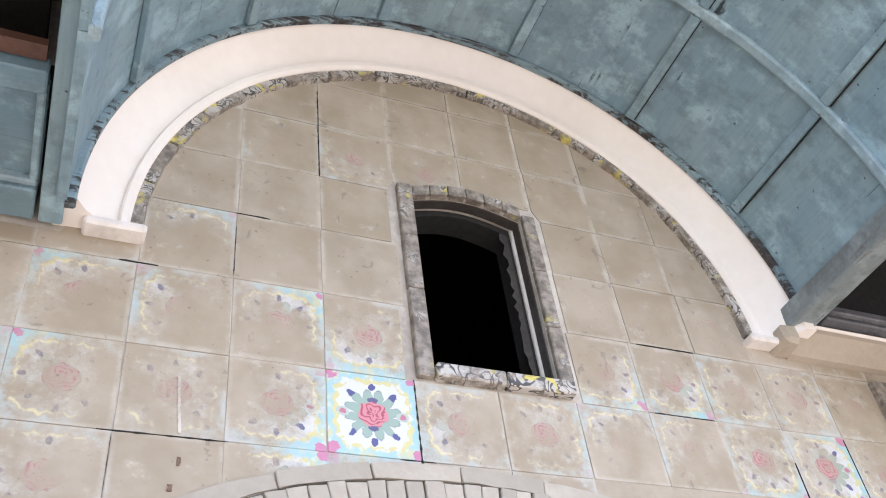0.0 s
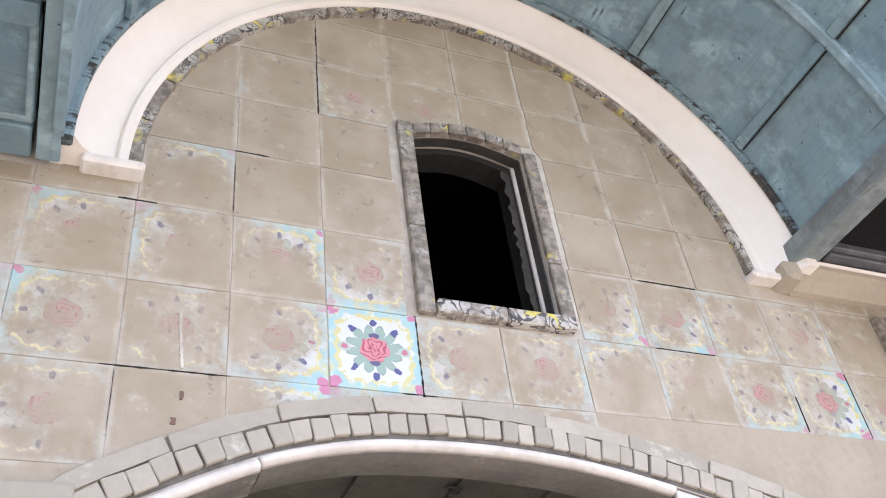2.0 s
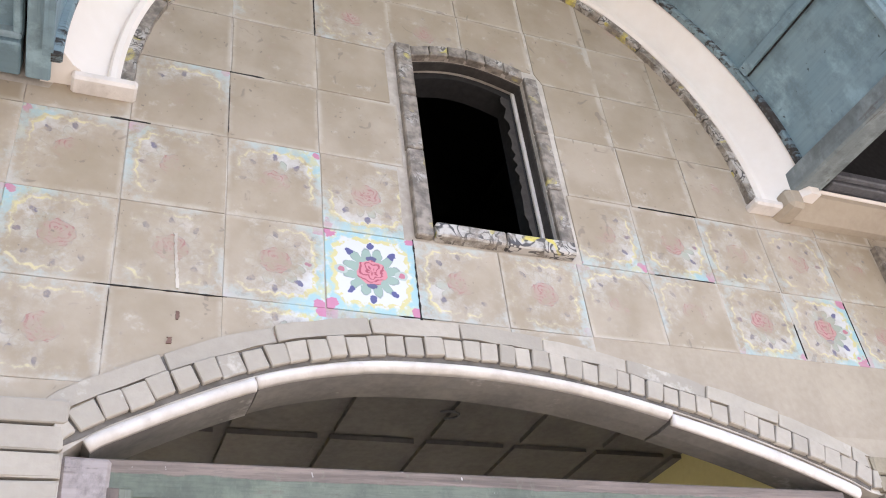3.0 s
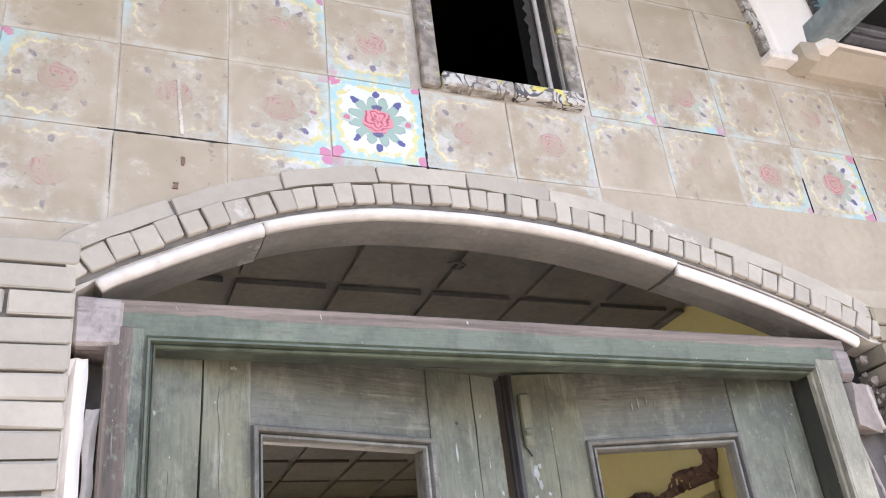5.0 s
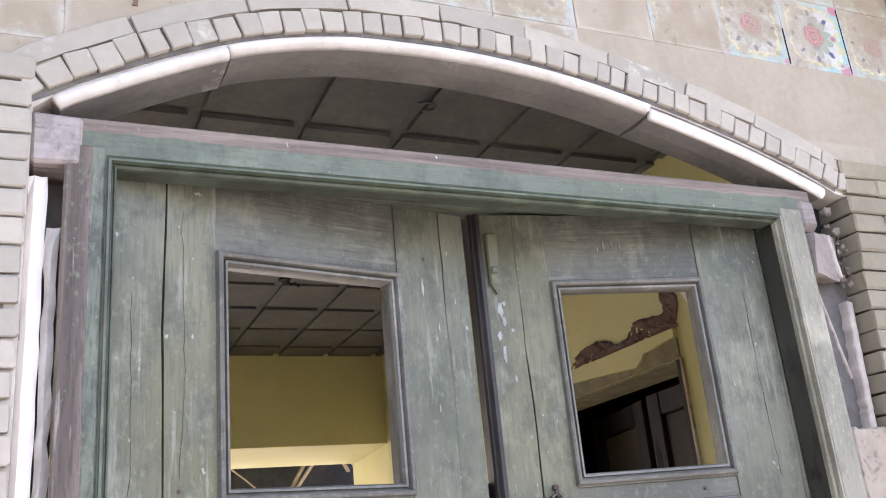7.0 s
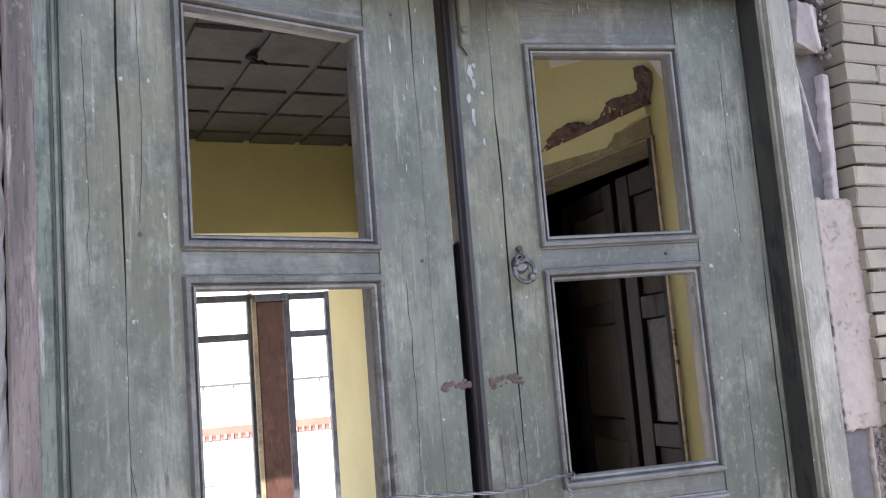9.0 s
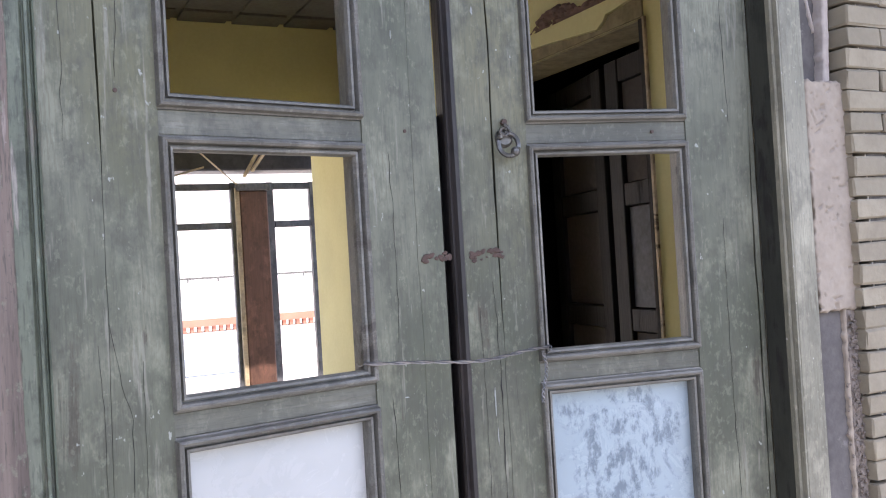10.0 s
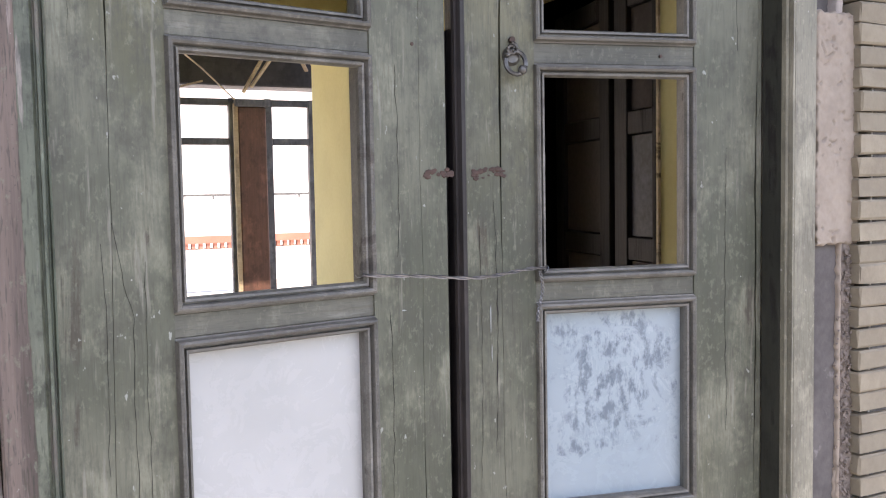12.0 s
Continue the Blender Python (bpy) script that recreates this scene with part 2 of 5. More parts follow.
# Grey plaster with pale stains, its tone lowered for the shade under the arch.
M_SOFFIT = plain("shade_toned_plaster", (0.22, 0.2, 0.18), (0.14, 0.128, 0.117), 7.0, 0.85, stain=(0.42, 0.39, 0.36), stain_at=0.54)
M_CEMENT = plain("cement_patch", (0.14, 0.124, 0.115), (0.09, 0.08, 0.075), 9.0, 0.9, bump=0.7, stain=(0.34, 0.31, 0.29))
M_GYPSUM = plain("pink_gypsum", (0.36, 0.298, 0.235), (0.28, 0.23, 0.182), 12.0, 0.85, bump=0.6, fine=70.0, stain=(0.2, 0.16, 0.135), stain_at=0.6)
M_RIDGE = plain("whitish_plaster_ridge", (0.46, 0.395, 0.35), (0.34, 0.29, 0.255), 20.0, 0.9, bump=0.6, stain=(0.3, 0.26, 0.23), stain_at=0.58)
M_CRUMB = plain("brown_crumbs", (0.25, 0.205, 0.17), (0.14, 0.115, 0.097), 30.0, 0.95, bump=1.0)
M_STONE = plain("broken_stone", (0.29, 0.243, 0.215), (0.19, 0.16, 0.142), 14.0, 0.9, bump=1.0)
M_TEAL_Y = wood("teal_paint_along", (0.235, 0.335, 0.37), (0.07, 0.1, 0.115), 1, 0.62, (0.185, 0.29, 0.34), specks=(0.05, 0.07, 0.08), streak=0.55)
M_TEAL_X = wood("teal_paint_across", (0.17, 0.255, 0.29), (0.3, 0.33, 0.33), 0, 0.64, (0.13, 0.215, 0.26), streak=0.3)
M_TEAL_TRIM = wood("teal_trim", (0.3, 0.4, 0.44), (0.2, 0.18, 0.16), 1, 0.6, (0.21, 0.31, 0.35), streak=0.4)
M_TRIM_DIRTY = wood("grimy_teal_trim", (0.22, 0.31, 0.34), (0.07, 0.06, 0.055), 0, 0.48, (0.15, 0.22, 0.25), streak=0.6, grain=2.0)
M_GREEN_Z = wood("green_paint_upright", (0.168, 0.168, 0.12), (0.185, 0.165, 0.12), 2, 0.59, (0.07, 0.076, 0.049), specks=(0.3, 0.31, 0.27), tint=(0.19, 0.17, 0.08), scratch=(0.26, 0.25, 0.2), streak=0.85, fine=0.45)
M_GREEN_X = wood("green_paint_level", (0.155, 0.149, 0.114), (0.18, 0.16, 0.125), 0, 0.59, (0.085, 0.085, 0.063), scratch=(0.24, 0.23, 0.19), streak=0.8, fine=0.45)
M_MOULD = wood("grey_green_moulding", (0.185, 0.175, 0.15), (0.25, 0.225, 0.19), 0, 0.55, (0.13, 0.125, 0.108), grain=0.5, fine=0.5, streak=0.7)
M_FRAME_X = wood("stripped_head", (0.124, 0.143, 0.099), (0.29, 0.222, 0.185), 0, 0.575, (0.15, 0.165, 0.12), fine=0.35, streak=0.6, specks=(0.5, 0.46, 0.42), edge=(2, 2.388, 2.408))
M_FRAME_Z = wood("stripped_jamb", (0.118, 0.132, 0.094), (0.195, 0.15, 0.126), 2, 0.565, (0.165, 0.175, 0.13), specks=(0.45, 0.42, 0.38), scratch=(0.4, 0.34, 0.31), fine=0.8, edge=(0, -0.553, -0.566))
M_FRAME_ZR = wood("stripped_pale_jamb", (0.275, 0.252, 0.188), (0.31, 0.27, 0.212), 2, 0.58, (0.2, 0.187, 0.135), specks=(0.42, 0.39, 0.35), streak=0.6, fine=0.5, grain=0.7)
M_FRAME_GREEN_Z = wood("green_jamb_bead", (0.128, 0.148, 0.106), (0.24, 0.215, 0.18), 2, 0.53, fine=0.6)
M_FRAME_GREEN_X = wood("green_head_bead", (0.122, 0.15, 0.103), (0.22, 0.2, 0.17), 0, 0.57)
# Green paint darkened to carry the shade of the frame's recess.
M_REVEAL_SHADE = wood("shaded_green_reveal", (0.04, 0.04, 0.03), (0.03, 0.025, 0.02), 2, 0.54)
M_REVEAL_SHADE_X = wood("shaded_green_head_reveal", (0.075, 0.085, 0.062), (0.05, 0.045, 0.036), 0, 0.56)
M_BARE_X = wood("pink_bare_wood", (0.36, 0.3, 0.275), (0.27, 0.21, 0.185), 0, 0.5, (0.42, 0.36, 0.335), grain=0.8)
M_STONE_WOOD = wood("weathered_wood_end", (0.22, 0.18, 0.16), (0.16, 0.125, 0.11), 0, 0.5, (0.27, 0.225, 0.205))
M_ASTRAGAL = wood("dark_astragal", (0.028, 0.022, 0.02), (0.055, 0.04, 0.033), 2, 0.55)
M_YELLOW = plain("yellow_wall_paint", (0.69, 0.625, 0.31), (0.62, 0.555, 0.27), 2.5, 0.8, bump=0.12, stain=(0.55, 0.49, 0.23), stain_at=0.64)
M_RAW = plain("exposed_brick_core", (0.22, 0.13, 0.1), (0.13, 0.08, 0.065), 22.0, 0.95, bump=1.0)
M_CORE = plain("bare_mud_plaster", (0.33, 0.28, 0.16), (0.2, 0.16, 0.09), 18.0, 0.95, bump=1.0)
M_CEIL = plain("dusty_ceiling_panel", (0.14, 0.132, 0.122), (0.095, 0.088, 0.082), 5.0, 0.85, stain=(0.11, 0.1, 0.095))
# Base and sheen kept very low, so the inner leaves look unlit.
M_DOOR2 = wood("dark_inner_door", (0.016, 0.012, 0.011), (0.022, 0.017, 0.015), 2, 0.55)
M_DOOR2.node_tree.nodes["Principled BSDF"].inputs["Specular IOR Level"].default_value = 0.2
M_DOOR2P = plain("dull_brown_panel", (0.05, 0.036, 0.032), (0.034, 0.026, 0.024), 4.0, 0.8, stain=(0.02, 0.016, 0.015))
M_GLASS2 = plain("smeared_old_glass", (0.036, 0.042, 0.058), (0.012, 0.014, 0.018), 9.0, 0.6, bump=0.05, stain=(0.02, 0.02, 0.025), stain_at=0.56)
M_SMEAR = plain("old_whitewash", (0.36, 0.37, 0.35), (0.24, 0.245, 0.225), 60.0, 0.8)
M_BROWN = wood("brown_post", (0.16, 0.075, 0.05), (0.24, 0.12, 0.08), 2, 0.6)
M_GREYWOOD = wood("grey_window_wood", (0.14, 0.14, 0.15), (0.2, 0.19, 0.19), 2, 0.6)
M_OLDBEAM = wood("faded_teal_beam", (0.2, 0.235, 0.24), (0.27, 0.26, 0.25), 1, 0.55, (0.15, 0.17, 0.175), streak=0.6)
M_LATH = wood("split_lath", (0.5, 0.38, 0.24), (0.36, 0.26, 0.17), 0, 0.6)
M_DARKWOOD = wood("dark_beam", (0.05, 0.045, 0.05), (0.08, 0.07, 0.07), 0, 0.6)
M_METAL = plain("weathered_iron", (0.22, 0.21, 0.195), (0.07, 0.066, 0.06), 40.0, 0.45, metal=0.8, bump=0.6)
M_RUST = plain("rusty_iron", (0.12, 0.075, 0.06), (0.07, 0.05, 0.042), 40.0, 0.8, metal=0.3, bump=0.8)
M_WIRE = plain("galvanised_wire", (0.35, 0.35, 0.36), (0.2, 0.2, 0.21), 60.0, 0.4, metal=0.9)
M_PAVE = plain("courtyard_paving", (0.21, 0.205, 0.2), (0.16, 0.157, 0.152), 2.0, 0.9)
M_YARD = plain("bright_yard", (0.6, 0.56, 0.5), (0.5, 0.46, 0.4), 2.0, 0.9)
M_FLOOR = plain("dusty_floor", (0.62, 0.57, 0.5), (0.54, 0.49, 0.43), 3.0, 0.85)
# Near-black that stands for unlit depth in hollows, rooms and gaps.
M_VOID = plain("painted_dark", (0.022, 0.02, 0.02), (0.015, 0.014, 0.013), 5.0, 0.95)
# Reveal colour lowered to carry the shade inside the opening.
M_REVEAL = plain("shade_toned_reveal", (0.06, 0.05, 0.044), (0.035, 0.03, 0.026), 12.0, 0.9, bump=0.8)
M_NB_WALL = plain("pale_neighbour_wall", (0.85, 0.82, 0.77), (0.82, 0.78, 0.72), 0.8, 0.9)
M_NB_BRICK = plain("red_cornice_brick", (0.36, 0.15, 0.1), (0.3, 0.12, 0.08), 4.0, 0.9)
M_NB_BLUE = plain("pale_blue_sheet", (0.45, 0.52, 0.62), (0.5, 0.56, 0.64), 2.0, 0.5)


def frosted(name, smear, c1, c2, thin):
    m = Mat(name, 0.28)
    n = m.noise(13.0, detail=9.0, rough=0.72, dist=0.8)
    x, y, z = m.xyz()
    rad = ((x * x) * 30.0 + (z - 0.06) * (z - 0.06) * 22.0).op("SQRT")
    s = (n + smear - rad * 0.3).step(0.48, 0.62) * m.noise(62.0, (1, 1, 0.5), 6.0, 0.65).step(0.44, 0.62)
    c = m.mix(m.noise(2.5).step(0.3, 0.7), c1, c2)
    c = m.mix(s * 0.8, c, (0.11, 0.145, 0.18))
    out = m.done(c, n, 0.05, rough=(n * 0.3 + 0.12))
    clear = m.t.nodes.new("ShaderNodeBsdfTransparent")
    blend = m.t.nodes.new("ShaderNodeMixShader")
    blend.inputs[0].default_value = thin
    m.t.links.new(m.b.outputs[0], blend.inputs[1])
    m.t.links.new(clear.outputs[0], blend.inputs[2])
    m.t.links.new(blend.outputs[0], m.t.nodes["Material Output"].inputs[0])
    return out


M_PANE_L = frosted("whitewashed_glass", -0.12, (0.46, 0.465, 0.445), (0.55, 0.55, 0.53), 0.1)
M_PANE_R = frosted("smeared_whitewashed_glass", 0.24, (0.31, 0.375, 0.41), (0.375, 0.435, 0.465), 0.04)

# ---- mesh helpers ----
RNG = random.Random(7)


def part(name, bm, material, parent=None, label="", smooth=False):
    """One mesh object from a bmesh, under a thing or a part."""
    bmesh.ops.recalc_face_normals(bm, faces=bm.faces[:])
    me = bpy.data.meshes.new(name)
    bm.to_mesh(me)
    bm.free()
    me.materials.append(material)
    if smooth:
        me.shade_smooth()
    ob = new(name, me)
    ob.parent = parent
    if label:
        ob["label"] = label
    return ob


def thing(name, label, category, group="", kind="", at=None):
    ob = new(name)
    ob.empty_display_size = 0.05
    if at is not None:
        ob.matrix_basis = at
    return tagged(ob, label, category, group, kind)


def bevel(bm, w, seg=1):
    if w:
        bmesh.ops.bevel(bm, geom=bm.edges[:], offset=w, segments=seg, affect="EDGES", clamp_overlap=True)
    return bm


def box(x0, x1, y0, y1, z0, z1, bev=0.0, jit=0.0):
    bm = bmesh.new()
    bmesh.ops.create_cube(bm, size=1.0)
    for v in bm.verts:
        v.co = Vector((x0 if v.co.x < 0 else x1, y0 if v.co.y < 0 else y1, z0 if v.co.z < 0 else z1))
        if jit:
            v.co += Vector([RNG.uniform(-jit, jit) for _ in range(3)])
    return bevel(bm, bev)


def prism(poly, y0, y1, bev=0.0):
    """A polygon in x and z, given thickness from y0 to y1."""
    bm = bmesh.new()
    a = [bm.verts.new((x, y0, z)) for x, z in poly]
    b = [bm.verts.new((x, y1, z)) for x, z in poly]
    bm.faces.new(a)
    bm.faces.new(b[::-1])
    n = len(poly)
    for i in range(n):
        bm.faces.new((a[i], a[(i + 1) % n], b[(i + 1) % n], b[i]))
    return bevel(bm, bev)


def plate(name, outer, holes, y0, y1, material, parent=None):
    """A wall in x and z with openings through it."""
    cu = bpy.data.curves.new(name, "CURVE")
    cu.dimensions, cu.fill_mode, cu.extrude = "2D", "BOTH", (y1 - y0) / 2
    for loop in (outer, *holes):
        s = cu.splines.new("POLY")
        s.points.add(len(loop) - 1)
        for p, (x, z) in zip(s.points, loop):
            p.co = (x, z, 0, 1)
        s.use_cyclic_u = True
    tmp = new("tmp", cu)
    bpy.context.view_layer.update()
    me = bpy.data.meshes.new_from_object(tmp.evaluated_get(bpy.context.evaluated_depsgraph_get()))
    bpy.data.objects.remove(tmp)
    me.transform(Matrix.Translation((0, (y0 + y1) / 2, 0)) @ Matrix.Rotation(radians(90), 4, "X"))
    me.materials.clear()
    me.materials.append(material)
    me.name = name
    ob = new(name, me)
    ob.parent = parent
    return ob


def sweep(path, profile, closed_profile=True, cap=True):
    """Rings of points, joined: path is a list of functions from a profile point to a place."""
    bm = bmesh.new()
    rings = [[bm.verts.new(f(p)) for p in profile] for f in path]
    n = len(profile)
    for a, b in zip(rings, rings[1:]):
        for i in range(n if closed_profile else n - 1):
            bm.faces.new((a[i], a[(i + 1) % n], b[(i + 1) % n], b[i]))
    if cap and closed_profile:
        bm.faces.new(rings[0])
        bm.faces.new(rings[-1][::-1])
    return bm


def tube(points, r, seg=6):
    """A round bar along points."""
    pts = [Vector(p) for p in points]
    rings = []
    for i, p in enumerate(pts):
        d = (pts[min(i + 1, len(pts) - 1)] - pts[max(i - 1, 0)]).normalized()
        s = d.cross(Vector((0.31, 0.2, 0.93))).normalized()
        u = d.cross(s)
        rings.append([p + (s * math.cos(2 * math.pi * k / seg) + u * math.sin(2 * math.pi * k / seg)) * r for k in range(seg)])
    bm = bmesh.new()
    vs = [[bm.verts.new(c) for c in ring] for ring in rings]
    for a, b in zip(vs, vs[1:]):
        for k in range(seg):
            bm.faces.new((a[k], a[(k + 1) % seg], b[(k + 1) % seg], b[k]))
    bm.faces.new(vs[0])
    bm.faces.new(vs[-1][::-1])
    return bm


def mould(x0, x1, z0, z1, profile):
    """A mitred picture-frame moulding round an opening; profile: (outwards from the opening, y)."""
    corners = [(x0, z0, -1, -1), (x1, z0, 1, -1), (x1, z1, 1, 1), (x0, z1, -1, 1), (x0, z0, -1, -1)]
    path = [(lambda p, c=c: (c[0] + c[2] * p[0], p[1], c[1] + c[3] * p[0])) for c in corners]
    bm = sweep(path, profile, True, False)
    bmesh.ops.remove_doubles(bm, verts=bm.verts[:], dist=1e-5)
    return bm


def lerp_curve(keys, x):
    """Smooth curve through a few keys."""
    xs = [k[0] for k in keys]
    if x <= xs[0]:
        return keys[0][1]
    if x >= xs[-1]:
        return keys[-1][1]
    i = max(j for j in range(len(xs) - 1) if xs[j] <= x)
    k0, k1, k2, k3 = keys[max(i - 1, 0)], keys[i], keys[i + 1], keys[min(i + 2, len(keys) - 1)]
    h = k2[0] - k1[0]
    t = (x - k1[0]) / h
    m1, m2 = (k2[1] - k0[1]) / (k2[0] - k0[0]) * h, (k3[1] - k1[1]) / (k3[0] - k1[0]) * h
    return (2 * t**3 - 3 * t**2 + 1) * k1[1] + (t**3 - 2 * t**2 + t) * m1 + (-2 * t**3 + 3 * t**2) * k2[1] + (t**3 - t**2) * m2


def jagged(x0, x1, n, amp, seed):
    r = random.Random(seed)
    return [(x0 + (x1 - x0) * i / n, r.uniform(-amp, amp)) for i in range(n + 1)]


# ---- the plan ----
# x along the front, y into the house, z up; the front's tile face is y = 0.
VX, VZ = 0.2, 3.25          # axis of the vault over the tiled gable
R_TILE, R_COVE, R_VAULT = 0.815, 0.845, 0.965
TILE = 0.204
ROWS_Z = [2.35, 2.553, 2.755, 2.956, 3.168, 3.372, 3.562, 3.765, 3.968, 4.17]
ARCH = [(-0.655, 2.425), (-0.6, 2.468), (-0.344, 2.59), (-0.15, 2.64), (0.0, 2.652), (0.15, 2.652), (0.35, 2.634), (0.557, 2.592), (0.8, 2.525), (1.0, 2.452), (1.065, 2.42)]
ARCH_X0, ARCH_X1 = -0.65, 1.06
WIN = (0.048, 0.374, 3.0, 3.555)     # window in the gable: x, x, sill, springing


def arch(x): return lerp_curve(ARCH, x)


def arch_frame(x):
    """Place and outward normal on the arch line."""
    d = (arch(x + 0.01) - arch(x - 0.01)) / 0.02
    n = Vector((-d, 1.0)).normalized()
    return Vector((x, arch(x))), n


# ---- ground ----
bm = box(-400, 400, -400, -0.02, -0.25, 0.0)
ground = tagged(part("ground", bm, M_PAVE), "pale dusty courtyard paving before the house", "ground", kind="structure")

# ---- unseen wall, added to block light from one side ----
tagged(part("wall_wing", box(-2.3, -2.05, -7.0, -1.2, 0.0, 3.1), M_BRICK_DARK), "unseen plain brick wall added to block light from the left", "wall", kind="structure")

# ---- front wall ----
arch_hole = [(ARCH_X1 - (ARCH_X1 - ARCH_X0) * i / 40, arch(ARCH_X1 - (ARCH_X1 - ARCH_X0) * i / 40) - 0.002) for i in range(41)]
door_hole = [(ARCH_X0, 0.02), (1.105, 0.02), (1.105, 2.41)] + arch_hole
win_hole = [(WIN[0], WIN[2]), (WIN[1], WIN[2]), (WIN[1], WIN[3])] + [(WIN[1] + (WIN[0] - WIN[1]) * i / 10, WIN[3] + 0.035 * math.sin(math.pi * i / 10)) for i in range(1, 10)] + [(WIN[0], WIN[3])]
wall = plate("wall_front", [(-4.0, 0.0), (4.5, 0.0), (4.5, 5.4), (-4.0, 5.4)], [door_hole, win_hole], 0.0024, 0.12, M_GROUT)
tagged(wall, "old house front of worn painted tiles and buff brick", "wall", kind="structure")

# ---- painted tiles ----
# glaze left (0 to 1), and the side on which it lasted: right and up are above 0.5
GLAZE = {
    (-1, 2): (1.15, 0.5, 0.5), (-2, 2): (0.47, 0.95, 0.2), (-3, 2): (0.28, 0.6, 0.45), (-4, 2): (0.4, 0.15, 0.7), (-5, 2): (0.4, 0.6, 0.5),
    (0, 2): (0.42, 0.35, 0.5), (1, 2): (0.4, 0.75, 0.5), (2, 2): (0.24, 0.4, 0.95), (3, 2): (0.24, 0.3, 0.75), (4, 2): (0.5, 0.5, 0.3), (5, 2): (0.64, 0.9, 0.45), (6, 2): (0.42, 0.5, 0.4),
    (-1, 3): (0.52, 0.6, 0.1), (-2, 3): (0.3, 0.85, 0.98), (-3, 3): (0.33, 0.2, 0.7), (-4, 3): (0.27, 0.15, 0.9), (-5, 3): (0.25, 0.5, 0.5),
    (2, 3): (0.27, 0.75, 0.05), (3, 3): (0.4, 0.55, 0.05), (4, 3): (0.4, 0.3, 0.4), (5, 3): (0.4, 0.5, 0.5), (6, 3): (0.22, 0.5, 0.4),
    (-3, 4): (0.2, 0.6, 0.95), (-2, 4): (0.02, 0.5, 0.5), (-1, 4): (0.0, 0.5, 0.3), (4, 4): (0.12, 0.5, 0.5), (-4, 1): (0.36, 0.3, 0.6), (-5, 1): (0.22, 0.5, 0.6), (-3, 1): (0.14, 0.5, 0.4), (-2, 1): (0.36, 0.95, 0.98),
    (-1, 1): (0.3, 0.3, 0.95), (-1, 6): (0.17, 0.3, 0.2), (0, 6): (0.21, 0.5, 0.4), (-2, 6): (0.17, 0.4, 0.5), (-2, 5): (0.07, 0.5, 0.5),
}


def vault_z(x, r):
    d = r * r - (x - VX) ** 2
    return VZ + math.sqrt(d) if d > 0 else -1.0


def tile_mesh(x0, x1, z0, z1):
    """Outline of a tile cut to the arch below and the gable above; None where nothing is left."""
    n = 10
    lo, hi, xs = [], [], []
    for i in range(n + 1):
        x = x0 + (x1 - x0) * i / n
        a = z0
        if ARCH_X0 - 0.04 < x < ARCH_X1 + 0.06:
            a = max(a, arch(x) + 0.06)
        elif x <= ARCH_X0 - 0.04:
            a = max(a, 2.517)
        else:
            a = max(a, 2.505)
        if WIN[0] - 0.05 < x < WIN[1] + 0.05 and z1 > 3.0:
            a = max(a, 3.6)
        b = z1
        if z1 > VZ:
            b = min(b, max(vault_z(x, R_TILE + 0.01), VZ + 0.02 if R_TILE < abs(x - VX) < 0.96 else 3.22))
        if b - a > 0.012:
            lo.append((x, a)), hi.append((x, b)), xs.append(x)
    if len(xs) < 3:
        return None
    return lo, hi


for k in range(-8, 10):
    for j in range(len(ROWS_Z) - 1):
        bare = k >= 2 and j <= 1
        g = 0.0 if bare else 0.0007
        sh = 0.0 if bare else RNG.uniform(-0.002, 0.002)
        z0, z1 = ROWS_Z[j] + g, ROWS_Z[j + 1] - g
        if k >= 2 and j >= 4:
            sh += 0.008
        if k in (0, 1) and 3 <= j <= 5:
            continue
        got = tile_mesh(k * TILE + g + sh, (k + 1) * TILE - g + sh, z0, z1)
        if got is None:
            continue
        lo, hi = got
        cx, cz = (k + 0.5) * TILE, (ROWS_Z[j] + ROWS_Z[j + 1]) / 2
        flat = all(abs(p[1] - z0) < 1e-6 for p in lo) and all(abs(p[1] - z1) < 1e-6 for p in hi)
        poly = [lo[0], lo[-1], hi[-1], hi[0]] if flat else lo + hi[::-1]
        if bare:
            part("render_patch", prism([(x - cx, z - cz) for x, z in poly], 0.0, 0.012), M_CREAM, wall).location = (cx, 0.0, cz)
            continue
        t = part("tile", prism([(x - cx, z - cz) for x, z in poly], 0.0, 0.012, 0.001 if flat else 0.0), M_TILE, wall)
        t.matrix_basis = pose(cx, RNG.uniform(-0.0008, 0.0008), cz, RNG.uniform(-0.3, 0.3), RNG.uniform(-0.25, 0.25), RNG.uniform(-0.3, 0.3))
        # Upper rows get a lower amount, hence a darker clay.
        t.color = (*GLAZE.get((k, j), (RNG.uniform(-0.1, 0.2) - (0.22 if j >= 4 else 0), RNG.uniform(0.3, 0.7), RNG.uniform(0.3, 0.7))), 1)

def open_joint(xa, za, xb, zb, w, seed):
    """A ragged dark gap between tiles."""
    r = random.Random(seed)
    n = max(4, int(math.hypot(xb - xa, zb - za) / 0.012))
    d = Vector((xb - xa, zb - za)).normalized()
    s = Vector((-d.y, d.x))
    a, b = [], []
    for i in range(n + 1):
        p = Vector((xa, za)).lerp(Vector((xb, zb)), i / n)
        k = 0.15 if i in (0, n) else r.choice((0.25, 0.5, 0.7, 1.0, 1.2))
        a.append(tuple(p + s * w * k * 0.5)), b.append(tuple(p - s * w * k * r.uniform(0.3, 0.7)))
    part("open_joint", prism(a + b[::-1], -0.0015, 0.004), M_VOID, wall, "dark open joint")


